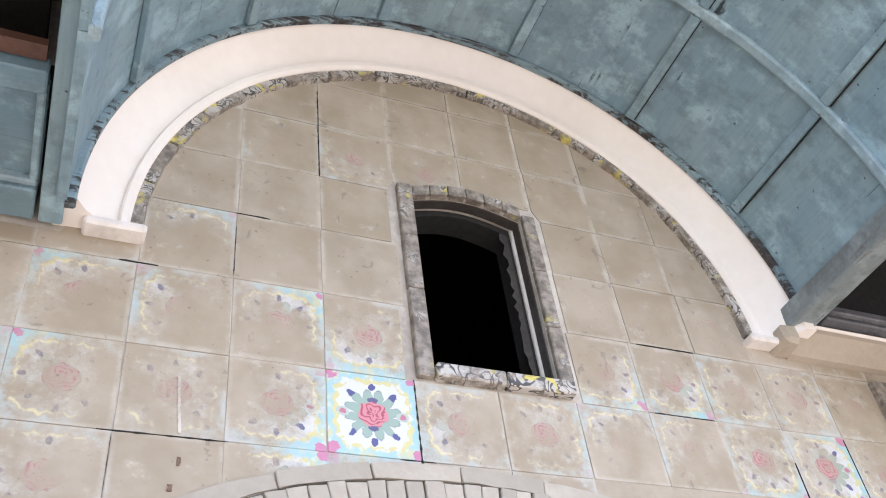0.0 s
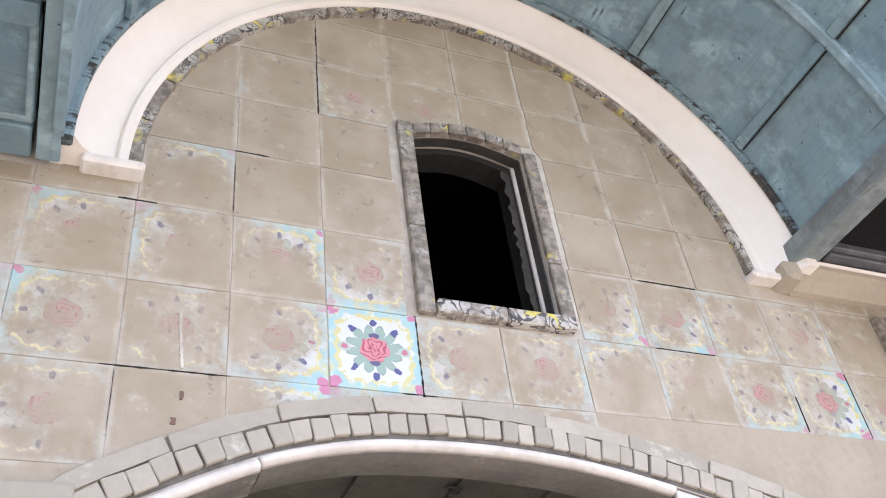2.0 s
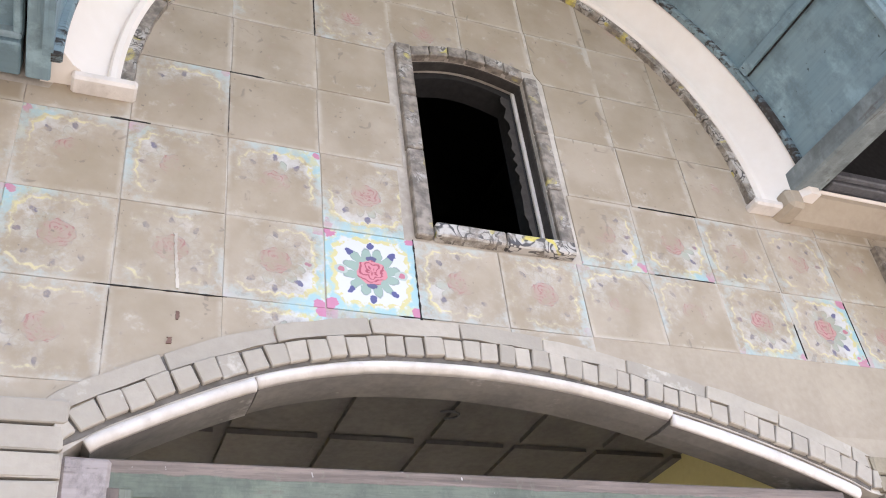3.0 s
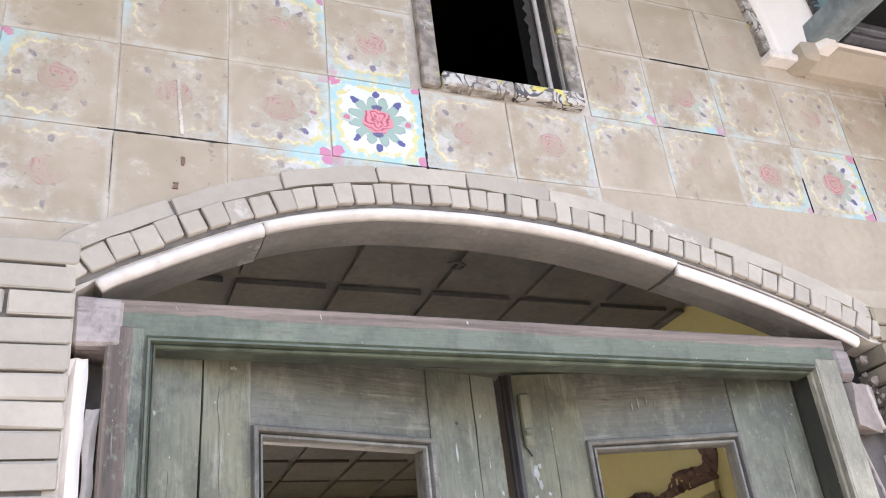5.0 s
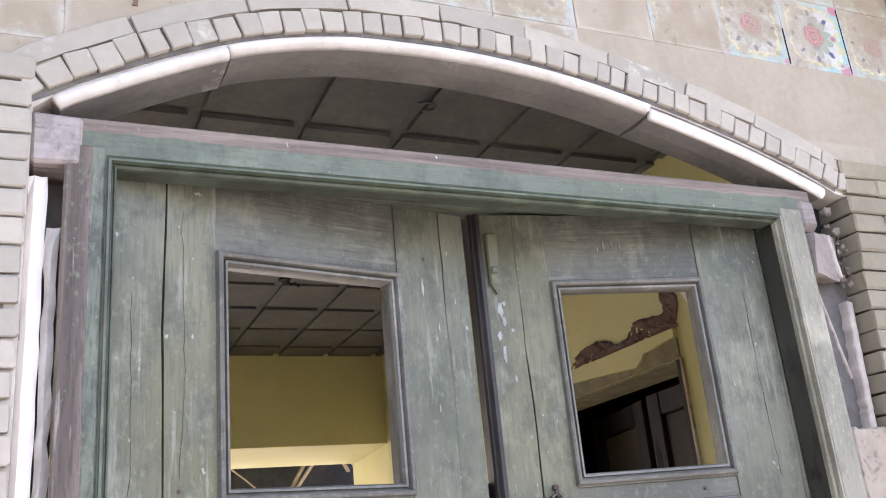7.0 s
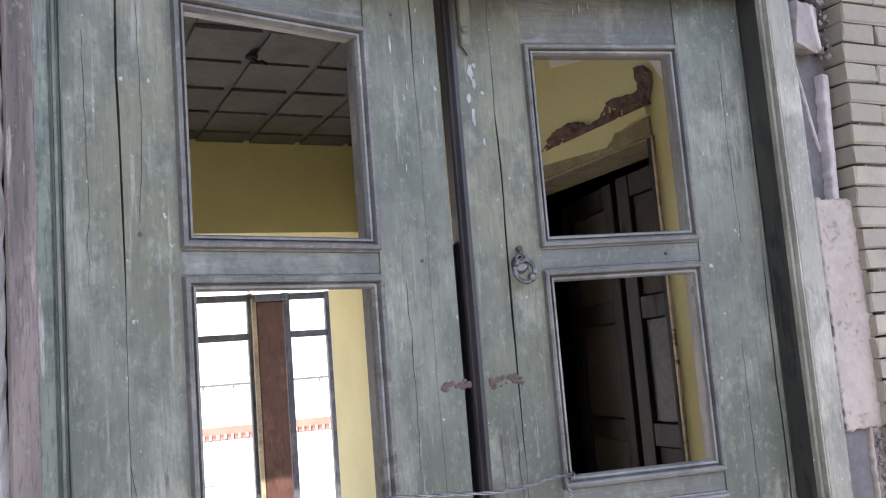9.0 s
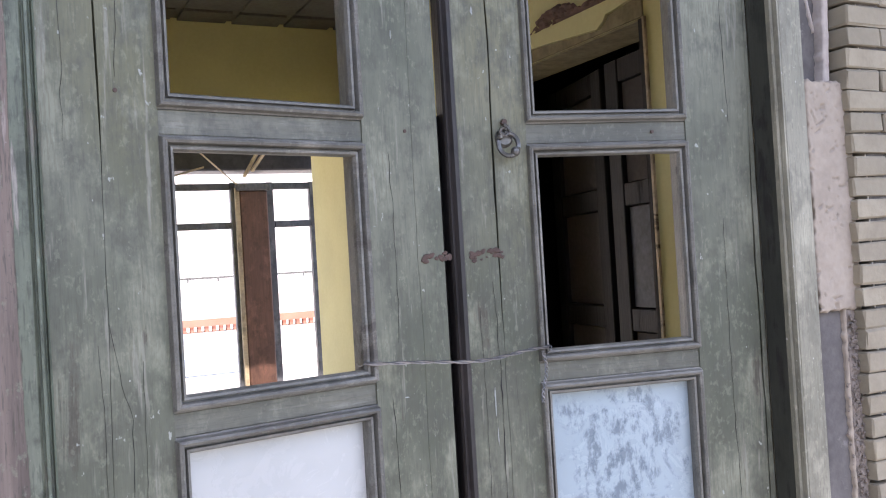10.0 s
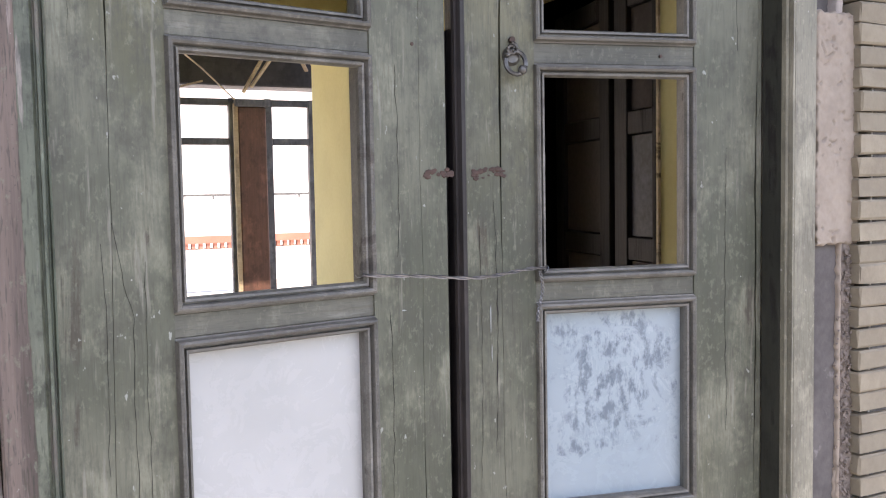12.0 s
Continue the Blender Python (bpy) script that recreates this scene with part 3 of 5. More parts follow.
for k, (xa, za, xb, zb, w) in enumerate(((-0.0015, 2.7, -0.0015, 2.958, 0.0045), (-0.64, 2.7545, -0.4, 2.7545, 0.0026), (-0.204, 3.56, -0.204, 3.92, 0.003), (-0.65, 3.1685, -0.57, 3.1685, 0.004), (-0.612, 2.62, -0.612, 2.75, 0.0014), (0.63, 2.9562, 0.81, 2.9562, 0.0025), (1.0205, 2.76, 1.0205, 2.86, 0.0013), (1.2245, 2.76, 1.2245, 2.95, 0.0013), (-0.41, 3.3722, -0.33, 3.3715, 0.0035), (0.03, 2.7545, -0.05, 2.7545, 0.003), (-0.408, 3.18, -0.408, 3.33, 0.002), (0.64, 3.1685, 0.82, 3.1685, 0.002))):
    open_joint(xa, za, xb, zb, w, 90 + k)

# ---- bricks ----


def brick_mesh(w, h, seed, mt, deep=0.05):
    """A hand-made brick with worn, uneven arrises."""
    r = random.Random(seed)
    bm = box(-w / 2, w / 2, 0, deep, -h / 2, h / 2, 0.0035)
    for v in bm.verts:
        v.co += Vector((r.uniform(-0.0025, 0.0025), r.uniform(-0.002, 0.002), r.uniform(-0.0022, 0.0022)))
    me = bpy.data.meshes.new("brick")
    bmesh.ops.recalc_face_normals(bm, faces=bm.faces[:])
    bm.to_mesh(me)
    bm.free()
    me.materials.append(mt)
    return me


PITCH = 0.0464
BRICK_H = 0.0418
BRICKS = {w: [brick_mesh(w, BRICK_H, i + int(w * 1000), M_BRICK) for i in range(5)] for w in (0.2, 0.1)}
BRICKS_R = {w: [brick_mesh(w, BRICK_H, 60 + i + int(w * 1000), M_BRICK_DARK, 0.105) for i in range(6)] for w in (0.2, 0.1)}
EDGE_R = [(0.0, 1.068), (0.88, 1.063), (1.2, 1.058), (1.55, 1.053), (1.8, 1.055), (2.0, 1.062), (2.18, 1.072), (2.37, 1.084), (2.5, 1.092)]


def brick(me, m, parent):
    ob = new("brick", me)
    ob.parent, ob.matrix_basis = parent, m
    return ob


pier_left = tagged(part("wall_pier", box(-2.6, -0.672, 0.0008, 0.0022, 0.0, 2.513), M_MORTAR), "buff brick pier beside the door frame", "wall", kind="structure")
pier_right = tagged(part("wall_pier", box(1.11, 2.9, 0.0008, 0.0022, 0.0, 2.5), M_MORTAR), "buff brick pier with a ragged edge by the door", "wall", kind="structure")
for i in range(55):
    z = 2.468 + PITCH / 2 - i * PITCH
    if z < 0.03:
        break
    x = -0.65 - RNG.uniform(0, 0.004)
    first = True
    while x > -1.3:
        w = 0.1 if (first and i % 4 == 2) else 0.2
        brick(RNG.choice(BRICKS[w]), pose(x - w / 2, -0.011 + RNG.uniform(-0.003, 0.003), z + RNG.uniform(-0.0015, 0.0015), 0, RNG.uniform(-0.5, 0.5), RNG.uniform(-0.7, 0.7)), pier_left)
        x -= w + 0.006
        first = False
for i in range(55):
    z = 2.461 + PITCH / 2 - i * PITCH
    if z < 0.03:
        break
    x = lerp_curve(EDGE_R, z) + RNG.uniform(-0.004, 0.004)
    first = True
    while x < 1.5:
        w = 0.1 if (first and i % 2 == 1) else 0.2
        brick(RNG.choice(BRICKS_R[w]), pose(x + w / 2, -0.011 + RNG.uniform(-0.003, 0.003), z + RNG.uniform(-0.0015, 0.0015), 0, RNG.uniform(-0.6, 0.6), RNG.uniform(-0.6, 0.6)), pier_right)
        x += w + 0.0045
        first = False

# ---- brick arch over the door ----
door_arch = thing("door_arch", "segmental arch of narrow buff bricks with a chipped white plaster edge", "arch", kind="structure")


def arch_piece(xa, xb, d0, d1, y0, y1, name, material, gap=0.002, n=4, bev=0.002):
    """A block between two places on the arch line, from d0 to d1 outside it."""
    inner, outer = [], []
    for i in range(n + 1):
        x = xa + (xb - xa) * i / n
        p, nn = arch_frame(x)
        inner.append(p + nn * d0), outer.append(p + nn * d1)
    j = 0.0022 if name == "brick" else 0.0
    pts = [(p.x + RNG.uniform(-j, j), p.y + RNG.uniform(-j, j)) for p in inner + outer[::-1]]
    return part(name, prism(pts, y0, y1, bev), material, door_arch)


x = ARCH_X0 - 0.012
while x < ARCH_X1:
    w = RNG.uniform(0.036, 0.043)
    jz = RNG.uniform(-0.003, 0.003)
    arch_piece(x + 0.0013, x + w - 0.0013, 0.009 + jz, 0.053 + jz, -0.009 + RNG.uniform(-0.004, 0.003), 0.02, "brick", M_BRICK, n=1)
    x += w
x = ARCH_X0 + 0.0
while x < ARCH_X1 - 0.02:
    w = RNG.uniform(0.178, 0.195)
    arch_piece(x + 0.0015, min(x + w - 0.0015, ARCH_X1 + 0.01), 0.057, 0.092, -0.006 + RNG.uniform(-0.004, 0.003), 0.02, "brick", M_BRICK, n=5)
    x += w
arch_piece(ARCH_X0 - 0.02, ARCH_X1, 0.002, 0.09, 0.0008, 0.03, "mortar_bed", M_MORTAR, n=40, bev=0)

# plaster edge and soffit, cracked in three
for xa, xb, d in ((-0.625, -0.347, -0.001), (-0.343, 0.566, 0.0), (0.57, 1.035, -0.006)):
    n = int((xb - xa) / 0.008)
    path = []
    rr = random.Random(int(xa * 1000))
    for i in range(n + 1):
        xx = xa + (xb - xa) * i / n
        p, nn = arch_frame(xx)
        w = 0.009 * noise.noise((xx * 14, xa, 0)) + 0.009 * noise.noise((xx * 48, xa, 3)) + rr.uniform(-0.0015, 0.0015)
        bite = max(0.0, noise.noise((xx * 24, xa, 7)) - 0.2) * 0.03 + 0.003 * noise.noise((xx * 70, 0, 2))
        lip = [(0.004, 0.0), (-0.004 + bite, 0.004 + w * 0.4), (-0.007 + bite, 0.011 + w), (-0.004 + bite, 0.018 + w), (0.004, 0.022 + w), (0.012, 0.024 + w * 0.5), (0.012, 0.0)]
        path.append(lambda q, p=p, nn=nn: (p.x - nn.x * (q[1] - d), q[0], p.y - nn.y * (q[1] - d)))
    bm = sweep(path, lip)
    part("plaster_edge", bm, M_LIP, door_arch, "chipped white plaster edge", smooth=True)
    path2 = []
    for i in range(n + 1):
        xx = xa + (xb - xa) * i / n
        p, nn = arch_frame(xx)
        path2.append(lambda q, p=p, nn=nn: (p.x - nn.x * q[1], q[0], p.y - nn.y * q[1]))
    part("soffit", sweep(path2, [(0.012, 0.0), (0.012, 0.023 - d), (0.06, 0.024 - d), (0.118, 0.021 + rr.uniform(-0.0015, 0.0015)), (0.118, -0.004), (0.012, -0.004)]), M_SOFFIT, door_arch, "grey plaster soffit, toned darker for shade")

# ---- mortar drips on the tiles, and a hole where the arch meets the frame ----
def ragged(x, z0, z1, w, seed, n=14, lean=0.0):
    r = random.Random(seed)
    a = [(x + lean * i / n - w * r.uniform(0.3, 1.0), z0 + (z1 - z0) * i / n) for i in range(n + 1)]
    b = [(x + lean * i / n + w * r.uniform(0.3, 1.0), z0 + (z1 - z0) * i / n) for i in range(n + 1)]
    return a + b[::-1]


part("mortar_drip", prism(ragged(-0.492, 2.762, 2.89, 0.0042, 3, 26, -0.011), -0.0018, 0.003), M_GROUT, wall, "whitish mortar drip")
part("mortar_drip", prism(ragged(-0.488, 2.694, 2.712, 0.004, 5, 5), -0.002, 0.003), M_RAW, wall)
part("mortar_drip", prism(ragged(-0.5, 2.642, 2.655, 0.006, 6, 5), -0.002, 0.003), M_RAW, wall)

# ---- window in the gable ----
gable_window = thing("window_1", "small open window with a scroll-painted tile border", "window", kind="structure")
wx0, wx1, wz0, wz1 = WIN
for a, b, n in ((wz0 - 0.035, 3.22, 1), (3.222, 3.4, 1), (3.402, 3.59, 1)):
    part("border_tile", box(wx0 - 0.042, wx0 - 0.001, -0.016, 0.014, a, b, 0.003), M_SCROLL_WORN, gable_window)
for a, b in ((2.985, 3.17), (3.172, 3.36), (3.362, 3.565)):
    part("border_tile", box(wx1 + 0.001, wx1 + 0.04, -0.012, 0.014, a, b, 0.003), M_SCROLL_WORN, gable_window)
for a, b in ((0.05, 0.222), (0.224, 0.404)):
    part("border_tile", box(a, b, -0.026, 0.03, wz0 - 0.038, wz0, 0.004), M_SCROLL_KEPT, gable_window)
for i in range(6):
    xa, xb = wx0 + (wx1 - wx0) * i / 6 + 0.001, wx0 + (wx1 - wx0) * (i + 1) / 6 - 0.001
    za, zb = (wz1 + 0.035 * math.sin(math.pi * (xx - wx0) / (wx1 - wx0)) for xx in (xa, xb))
    part("border_tile", prism([(xa, za), (xb, zb), (xb, zb + 0.036), (xa, za + 0.036)], -0.01, 0.014, 0.002), M_SCROLL_WORN, gable_window)


def win_loop(inset):
    a, b, c, d = wx0 + inset, wx1 - inset, wz0, wz1 - inset
    return [(a, c), (b, c), (b, d)] + [(b + (a - b) * i / 10, d + 0.035 * math.sin(math.pi * i / 10)) for i in range(1, 10)] + [(a, d)]


# The inner plate is near-black: the opening's shade put into colour.
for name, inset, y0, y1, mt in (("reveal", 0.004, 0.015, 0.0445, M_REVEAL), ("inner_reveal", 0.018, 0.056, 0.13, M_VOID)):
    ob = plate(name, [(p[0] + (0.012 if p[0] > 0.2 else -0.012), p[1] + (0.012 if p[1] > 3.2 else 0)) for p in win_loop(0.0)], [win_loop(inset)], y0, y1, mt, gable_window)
r = random.Random(12)
edge = [(wx1 - 0.03 - r.uniform(0.0, 0.014), wz0 + 0.001 + (wz1 - wz0) * i / 30) for i in range(31)]
part("broken_lining", prism([(wx1 - 0.012, wz0 + 0.001)] + edge + [(wx1 - 0.012, wz1)], 0.0562, 0.0585), M_REVEAL, gable_window, "ragged brown mud lining, shade in its colour")
for xa in (wx0, wx1 - 0.012):
    part("bead", box(xa, xa + 0.012, 0.045, 0.0555, wz0, wz1 + 0.004, 0.002), M_LIP, gable_window, "thin whitish plaster bead")
# Closed box, near-black inside so the window looks unlit.
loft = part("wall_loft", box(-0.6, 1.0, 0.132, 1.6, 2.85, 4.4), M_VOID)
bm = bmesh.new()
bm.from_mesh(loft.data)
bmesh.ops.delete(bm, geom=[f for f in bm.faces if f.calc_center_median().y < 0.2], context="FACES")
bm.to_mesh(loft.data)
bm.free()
tagged(loft, "loft behind the small window, coloured near-black to look unlit", "wall", kind="structure")

# blind panel with a tiled edge beside the gable
side_panel = thing("window_2", "tile-edged recess beside the gable", "window", kind="structure")
for a, b in ((2.72, 2.93), (2.932, 3.16)):
    part("border_tile", box(1.425, 1.462, -0.022, 0.012, a, b, 0.003), M_SCROLL_WORN, side_panel)
part("border_tile", box(1.462, 1.9, -0.022, 0.012, 3.124, 3.16, 0.003), M_SCROLL_WORN, side_panel)
part("panel", box(1.462, 1.9, -0.004, 0.004, 2.7, 3.124), M_CREAM, side_panel)

# ---- plaster cove and its tile border ----
cove = thing("gable_cove", "smooth white plaster cove round the tiled gable", "moulding", kind="structure")
prof = [(R_COVE - 0.004, 0.01), (R_COVE - 0.004, -0.022), (R_COVE + 0.004, -0.031), (R_COVE + 0.016, -0.033), (R_COVE + 0.021, -0.029), (R_COVE + 0.023, -0.022), (R_COVE + 0.034, -0.0245), (R_COVE + 0.06, -0.036), (R_COVE + 0.09, -0.06), (R_COVE + 0.108, -0.088), (R_COVE + 0.116, -0.1), (R_VAULT + 0.03, -0.1), (R_VAULT + 0.03, 0.01)]
path = []
for i in range(97):
    th = math.pi * (-0.004 + 1.008 * i / 96)
    path.append(lambda p, th=th: (VX + p[0] * math.cos(th), p[1], VZ + p[0] * math.sin(th)))
part("cove", sweep(path, prof), M_WHITE, cove, smooth=True).data.set_sharp_from_angle(angle=radians(35))
for i in range(17):
    a0, a1 = math.pi * i / 17 + 0.0025, math.pi * (i + 1) / 17 - 0.0025
    arc = [a0 + (a1 - a0) * q / 6 for q in range(7)]
    pts = [(VX + r * math.cos(a), VZ + r * math.sin(a)) for r, a in [(R_COVE - 0.003, a) for a in arc] + [(R_TILE + RNG.uniform(-0.002, 0.002), a) for a in arc[::-1]]]
    part("border_tile", prism(pts, -0.019 + RNG.uniform(-0.002, 0.002), 0.01, 0.002), M_SCROLL, cove)
for xa, xb in ((VX - R_VAULT + 0.03, VX - R_TILE + 0.01), (VX + R_TILE - 0.005, VX + R_VAULT - 0.03)):
    part("base", box(xa, xb, -0.045, 0.011, VZ - 0.03, VZ - 0.006, 0.006), M_LIP, cove)
cornice = thing("cornice", "white plaster cornice under the timber soffit", "moulding", kind="structure")
part("ledge", sweep([(lambda p, x=x: (x, p[0], p[1])) for x in (1.15, 1.3, 1.6, 2.2, 4.2)], [(0.01, 3.2), (-0.02, 3.205), (-0.05, 3.23), (-0.078, 3.25), (-0.08, 3.262), (0.01, 3.262)]), M_CREAM, cornice)
part("lip", sweep([(lambda p, x=x: (x, p[0], p[1])) for x in (1.15, 1.6, 4.2)], [(-0.02, 3.2625), (-0.083, 3.2625), (-0.088, 3.268), (-0.083, 3.2745), (-0.02, 3.2745)]), M_WHITE, cornice, "white plaster lip")
bm = box(1.1, 1.158, -0.075, 0.011, 3.205, 3.275, 0.012, 0.006)
part("corner", bm, M_CREAM, cornice, "broken plaster corner")

# ---- timber vault ----
vault = thing("vaulted_canopy", "teal painted timber barrel vault over the tiled gable", "ceiling", kind="structure")
JOINTS = [1.5, 25.5, 52.0, 77.5, 104.0, 130.5, 157.0, 183]
RIBS = [-0.105, -0.53, -0.96]


def arc_block(r0, r1, t0, t1, y0, y1, n):
    path = []
    for i in range(n + 1):
        th = radians(t0 + (t1 - t0) * i / n)
        path.append(lambda p, th=th: (VX + p[0] * math.cos(th), p[1], VZ + p[0] * math.sin(th)))
    return sweep(path, [(r0, y0), (r0, y1), (r1, y1), (r1, y0)])


for t0, t1 in zip(JOINTS, JOINTS[1:]):
    for ya, yb in zip(RIBS, RIBS[1:]):
        part("panel", arc_block(R_VAULT + 0.006, R_VAULT + 0.026, t0 + 0.1, t1 - 0.1, ya - 0.001, yb + 0.001, 12), M_TEAL_Y, vault)
for t in JOINTS[1:-1]:
    for ya, yb in zip(RIBS, RIBS[1:]):
        part("batten", bevel(arc_block(R_VAULT - 0.012, R_VAULT + 0.005, t - 0.95, t + 0.95, ya - 0.018, yb + 0.018, 2), 0.002), M_TEAL_Y, vault)
for t in JOINTS[1:-1]:
    for ya, yb in zip(RIBS, RIBS[1:]):
        part("gap", arc_block(R_VAULT - 0.002, R_VAULT + 0.0055, t - 1.13, t - 0.96, ya - 0.02, yb + 0.02, 1), M_VOID, vault, "dark shrinkage gap")
for y in RIBS:
    path = []
    for i in range(97):
        th = radians(1.5 + 181.5 * i / 96)
        path.append(lambda p, th=th: (VX + p[0] * math.cos(th), p[1], VZ + p[0] * math.sin(th)))
    w = 0.011 if y == RIBS[0] else 0.017
    part("rib", sweep(path, [(R_VAULT + 0.01, y - w), (R_VAULT - 0.007, y - w), (R_VAULT - 0.012, y - w * 0.6), (R_VAULT - 0.012, y + w * 0.6), (R_VAULT - 0.007, y + w), (R_VAULT + 0.01, y + w)]), M_TRIM_DIRTY if y == RIBS[0] else M_TEAL_TRIM, vault, "paler teal curved rib")

# ---- flat timber soffits on both sides ----
soffit_l = thing("timber_soffit", "teal painted timber soffit with one panel missing", "ceiling", kind="structure")
zl = 3.225
part("beam", box(-0.822, -0.775, -1.1, -0.01, zl, zl + 0.06, 0.004), M_TEAL_Y, soffit_l)
part("rail", box(-3.8, -0.832, -0.095, -0.008, zl + 0.004, zl + 0.05, 0.004), M_TEAL_X, soffit_l)
part("bead", box(-3.8, -0.832, -0.112, -0.095, zl + 0.014, zl + 0.04, 0.004), M_TEAL_TRIM, soffit_l)
part("rail", box(-3.8, -0.832, -0.4, -0.345, zl + 0.004, zl + 0.05, 0.004), M_TEAL_X, soffit_l)
part("bead", box(-0.848, -0.832, -0.345, -0.112, zl + 0.014, zl + 0.04, 0.004), M_TEAL_Y, soffit_l)
part("panel", box(-3.8, -0.83, -0.35, -0.09, zl + 0.034, zl + 0.048), M_TEAL_X, soffit_l)
part("broken_board", prism(jagged(-2.3, -0.84, 12, 0.0, 3)[0:1] + [(-0.84, 0.0), (-0.84, 0.02), (-2.3, 0.03)], -0.44, -0.405), M_BROWN, soffit_l, "splintered brown board").location.z = zl + 0.03
part("rail", box(-3.8, -0.832, -1.1, -1.0, zl + 0.004, zl + 0.05, 0.004), M_TEAL_X, soffit_l)
soffit_r = thing("timber_soffit", "teal and grey timber soffit frame with an empty panel", "ceiling", kind="structure")
zr = 3.275
part("beam", box(1.135, 1.215, -1.1, -0.055, zr - 0.012, zr + 0.06, 0.006), M_OLDBEAM, soffit_r)
part("rail", box(1.242, 4.3, -0.115, -0.02, zr + 0.004, zr + 0.05, 0.004), M_GREYWOOD, soffit_r)
part("bead", box(1.242, 4.3, -0.135, -0.115, zr + 0.014, zr + 0.04, 0.004), M_GREYWOOD, soffit_r)
part("rail", box(1.242, 4.3, -1.1, -1.0, zr + 0.004, zr + 0.05, 0.004), M_TEAL_X, soffit_r)
# Unseen roof, fascia and end boards, added to keep sun and sky off.
eaves = tagged(part("roof", box(-3.9, 4.4, -1.85, 0.0, 4.45, 4.6), M_DARKWOOD), "unseen boarded roof added above the vault to block sun", "roof", kind="structure")
half = [(VX + (R_VAULT + 0.012) * math.cos(math.pi * i / 40), VZ + (R_VAULT + 0.012) * math.sin(math.pi * i / 40)) for i in range(41)]
plate("fascia", [(-3.9, 3.2), (half[-1][0], 3.2)] + half[::-1] + [(half[0][0], 3.2), (4.4, 3.2), (4.4, 4.45), (-3.9, 4.45)], [], -1.15, -1.1, M_TEAL_X, eaves)
for xa in (-3.9, 4.3):
    part("end_board", box(xa, xa + 0.1, -1.1, 0.0, 3.2, 4.45), M_DARKWOOD, eaves)
# Near-black boards added over the soffits, to keep the missing panels dark.
part("lining", box(-3.8, -0.9, -1.1, -0.0, 3.75, 3.78), M_VOID, eaves, "near-black boards added above the soffit")
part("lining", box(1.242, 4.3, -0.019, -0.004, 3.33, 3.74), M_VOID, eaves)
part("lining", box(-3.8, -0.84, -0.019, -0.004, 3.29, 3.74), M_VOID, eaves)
part("lining", box(1.3, 4.3, -1.1, -0.0, 3.75, 3.78), M_VOID, eaves, "near-black boards added above the soffit")

# ---- door frame ----
frame_y, frame_back = 0.005, 0.22
FX0, FX1, FZ = -0.521, 0.863, 2.338
door_frame = thing("door_frame", "heavy wooden door frame, green paint stripped to pinkish wood", "door frame", kind="structure")
part("head", box(-0.64, 0.985, frame_y + 0.004, 0.0575, FZ + 0.0163, 2.424, 0.005, 0.001), M_FRAME_X, door_frame)
part("head_rebate", box(-0.6, 0.95, 0.0577, frame_back, 2.394, 2.422), M_FRAME_GREEN_X, door_frame)
part("head_soffit", box(FX0 - 0.02, FX1 + 0.02, frame_y + 0.018, 0.0572, FZ, FZ + 0.0158), M_REVEAL_SHADE_X, door_frame)
part("head_end", box(-0.651, -0.575, frame_y - 0.002, 0.12, 2.338, 2.421, 0.006, 0.003), M_BARE_X, door_frame, "bare pinkish wood end")
part("head_end", box(0.93, 1.0, frame_y - 0.002, 0.12, 2.328, 2.405, 0.016, 0.005), M_STONE_WOOD, door_frame, "worn rounded wood end")
part("jamb", box(-0.598, FX0 - 0.0163, frame_y, 0.1, 0.02, 2.374, 0.004, 0.0015), M_FRAME_Z, door_frame, "jamb stripped to pinkish wood")
part("jamb", box(FX1 + 0.0163, 0.944, frame_y, 0.1, 0.02, 2.374, 0.004, 0.0015), M_FRAME_ZR, door_frame, "jamb stripped to pale wood")
# Recess shade of both reveals is in their colour.
part("jamb_reveal", box(FX1, FX1 + 0.016, frame_y + 0.02, 0.0745, 0.02, FZ - 0.001), M_REVEAL_SHADE, door_frame)
part("jamb_reveal", box(FX0 - 0.016, FX0, frame_y + 0.02, 0.05, 0.02, FZ - 0.001), M_REVEAL_SHADE, door_frame)
part("threshold", box(-0.6, 0.95, frame_y - 0.01, 0.3, 0.0, 0.02, 0.004), M_FRAME_X, door_frame)
# stepped bead on the inner edge
STEP = [(0.0, 0.014), (0.0, 0.008), (0.003, 0.003), (0.005, 0.009), (0.0065, 0.009), (0.009, -0.004), (0.013, -0.004), (0.0145, 0.004), (0.016, 0.004), (0.016, 0.019), (0.0, 0.019)]
part("bead", sweep([(lambda p, z=z: (FX0 - p[0], frame_y + p[1], z + (p[0] if z > 1 else 0))) for z in (0.02, FZ)], STEP), M_FRAME_GREEN_Z, door_frame)
part("bead", sweep([(lambda p, z=z: (FX1 + p[0], frame_y + p[1], z + (p[0] if z > 1 else 0))) for z in (0.02, FZ)], STEP), M_FRAME_ZR, door_frame)
part("bead", sweep([(lambda p, x=x, s=s: (x + s * p[0], frame_y + p[1], FZ + p[0])) for x, s in ((FX0, -1), (FX1, 1))], STEP), M_FRAME_GREEN_X, door_frame)

# ---- fillings between frame and brick ----
filling = thing("jamb_filling", "crumbling plaster, cement and stone beside the door frame", "plaster", kind="structure")
rr = random.Random(5)


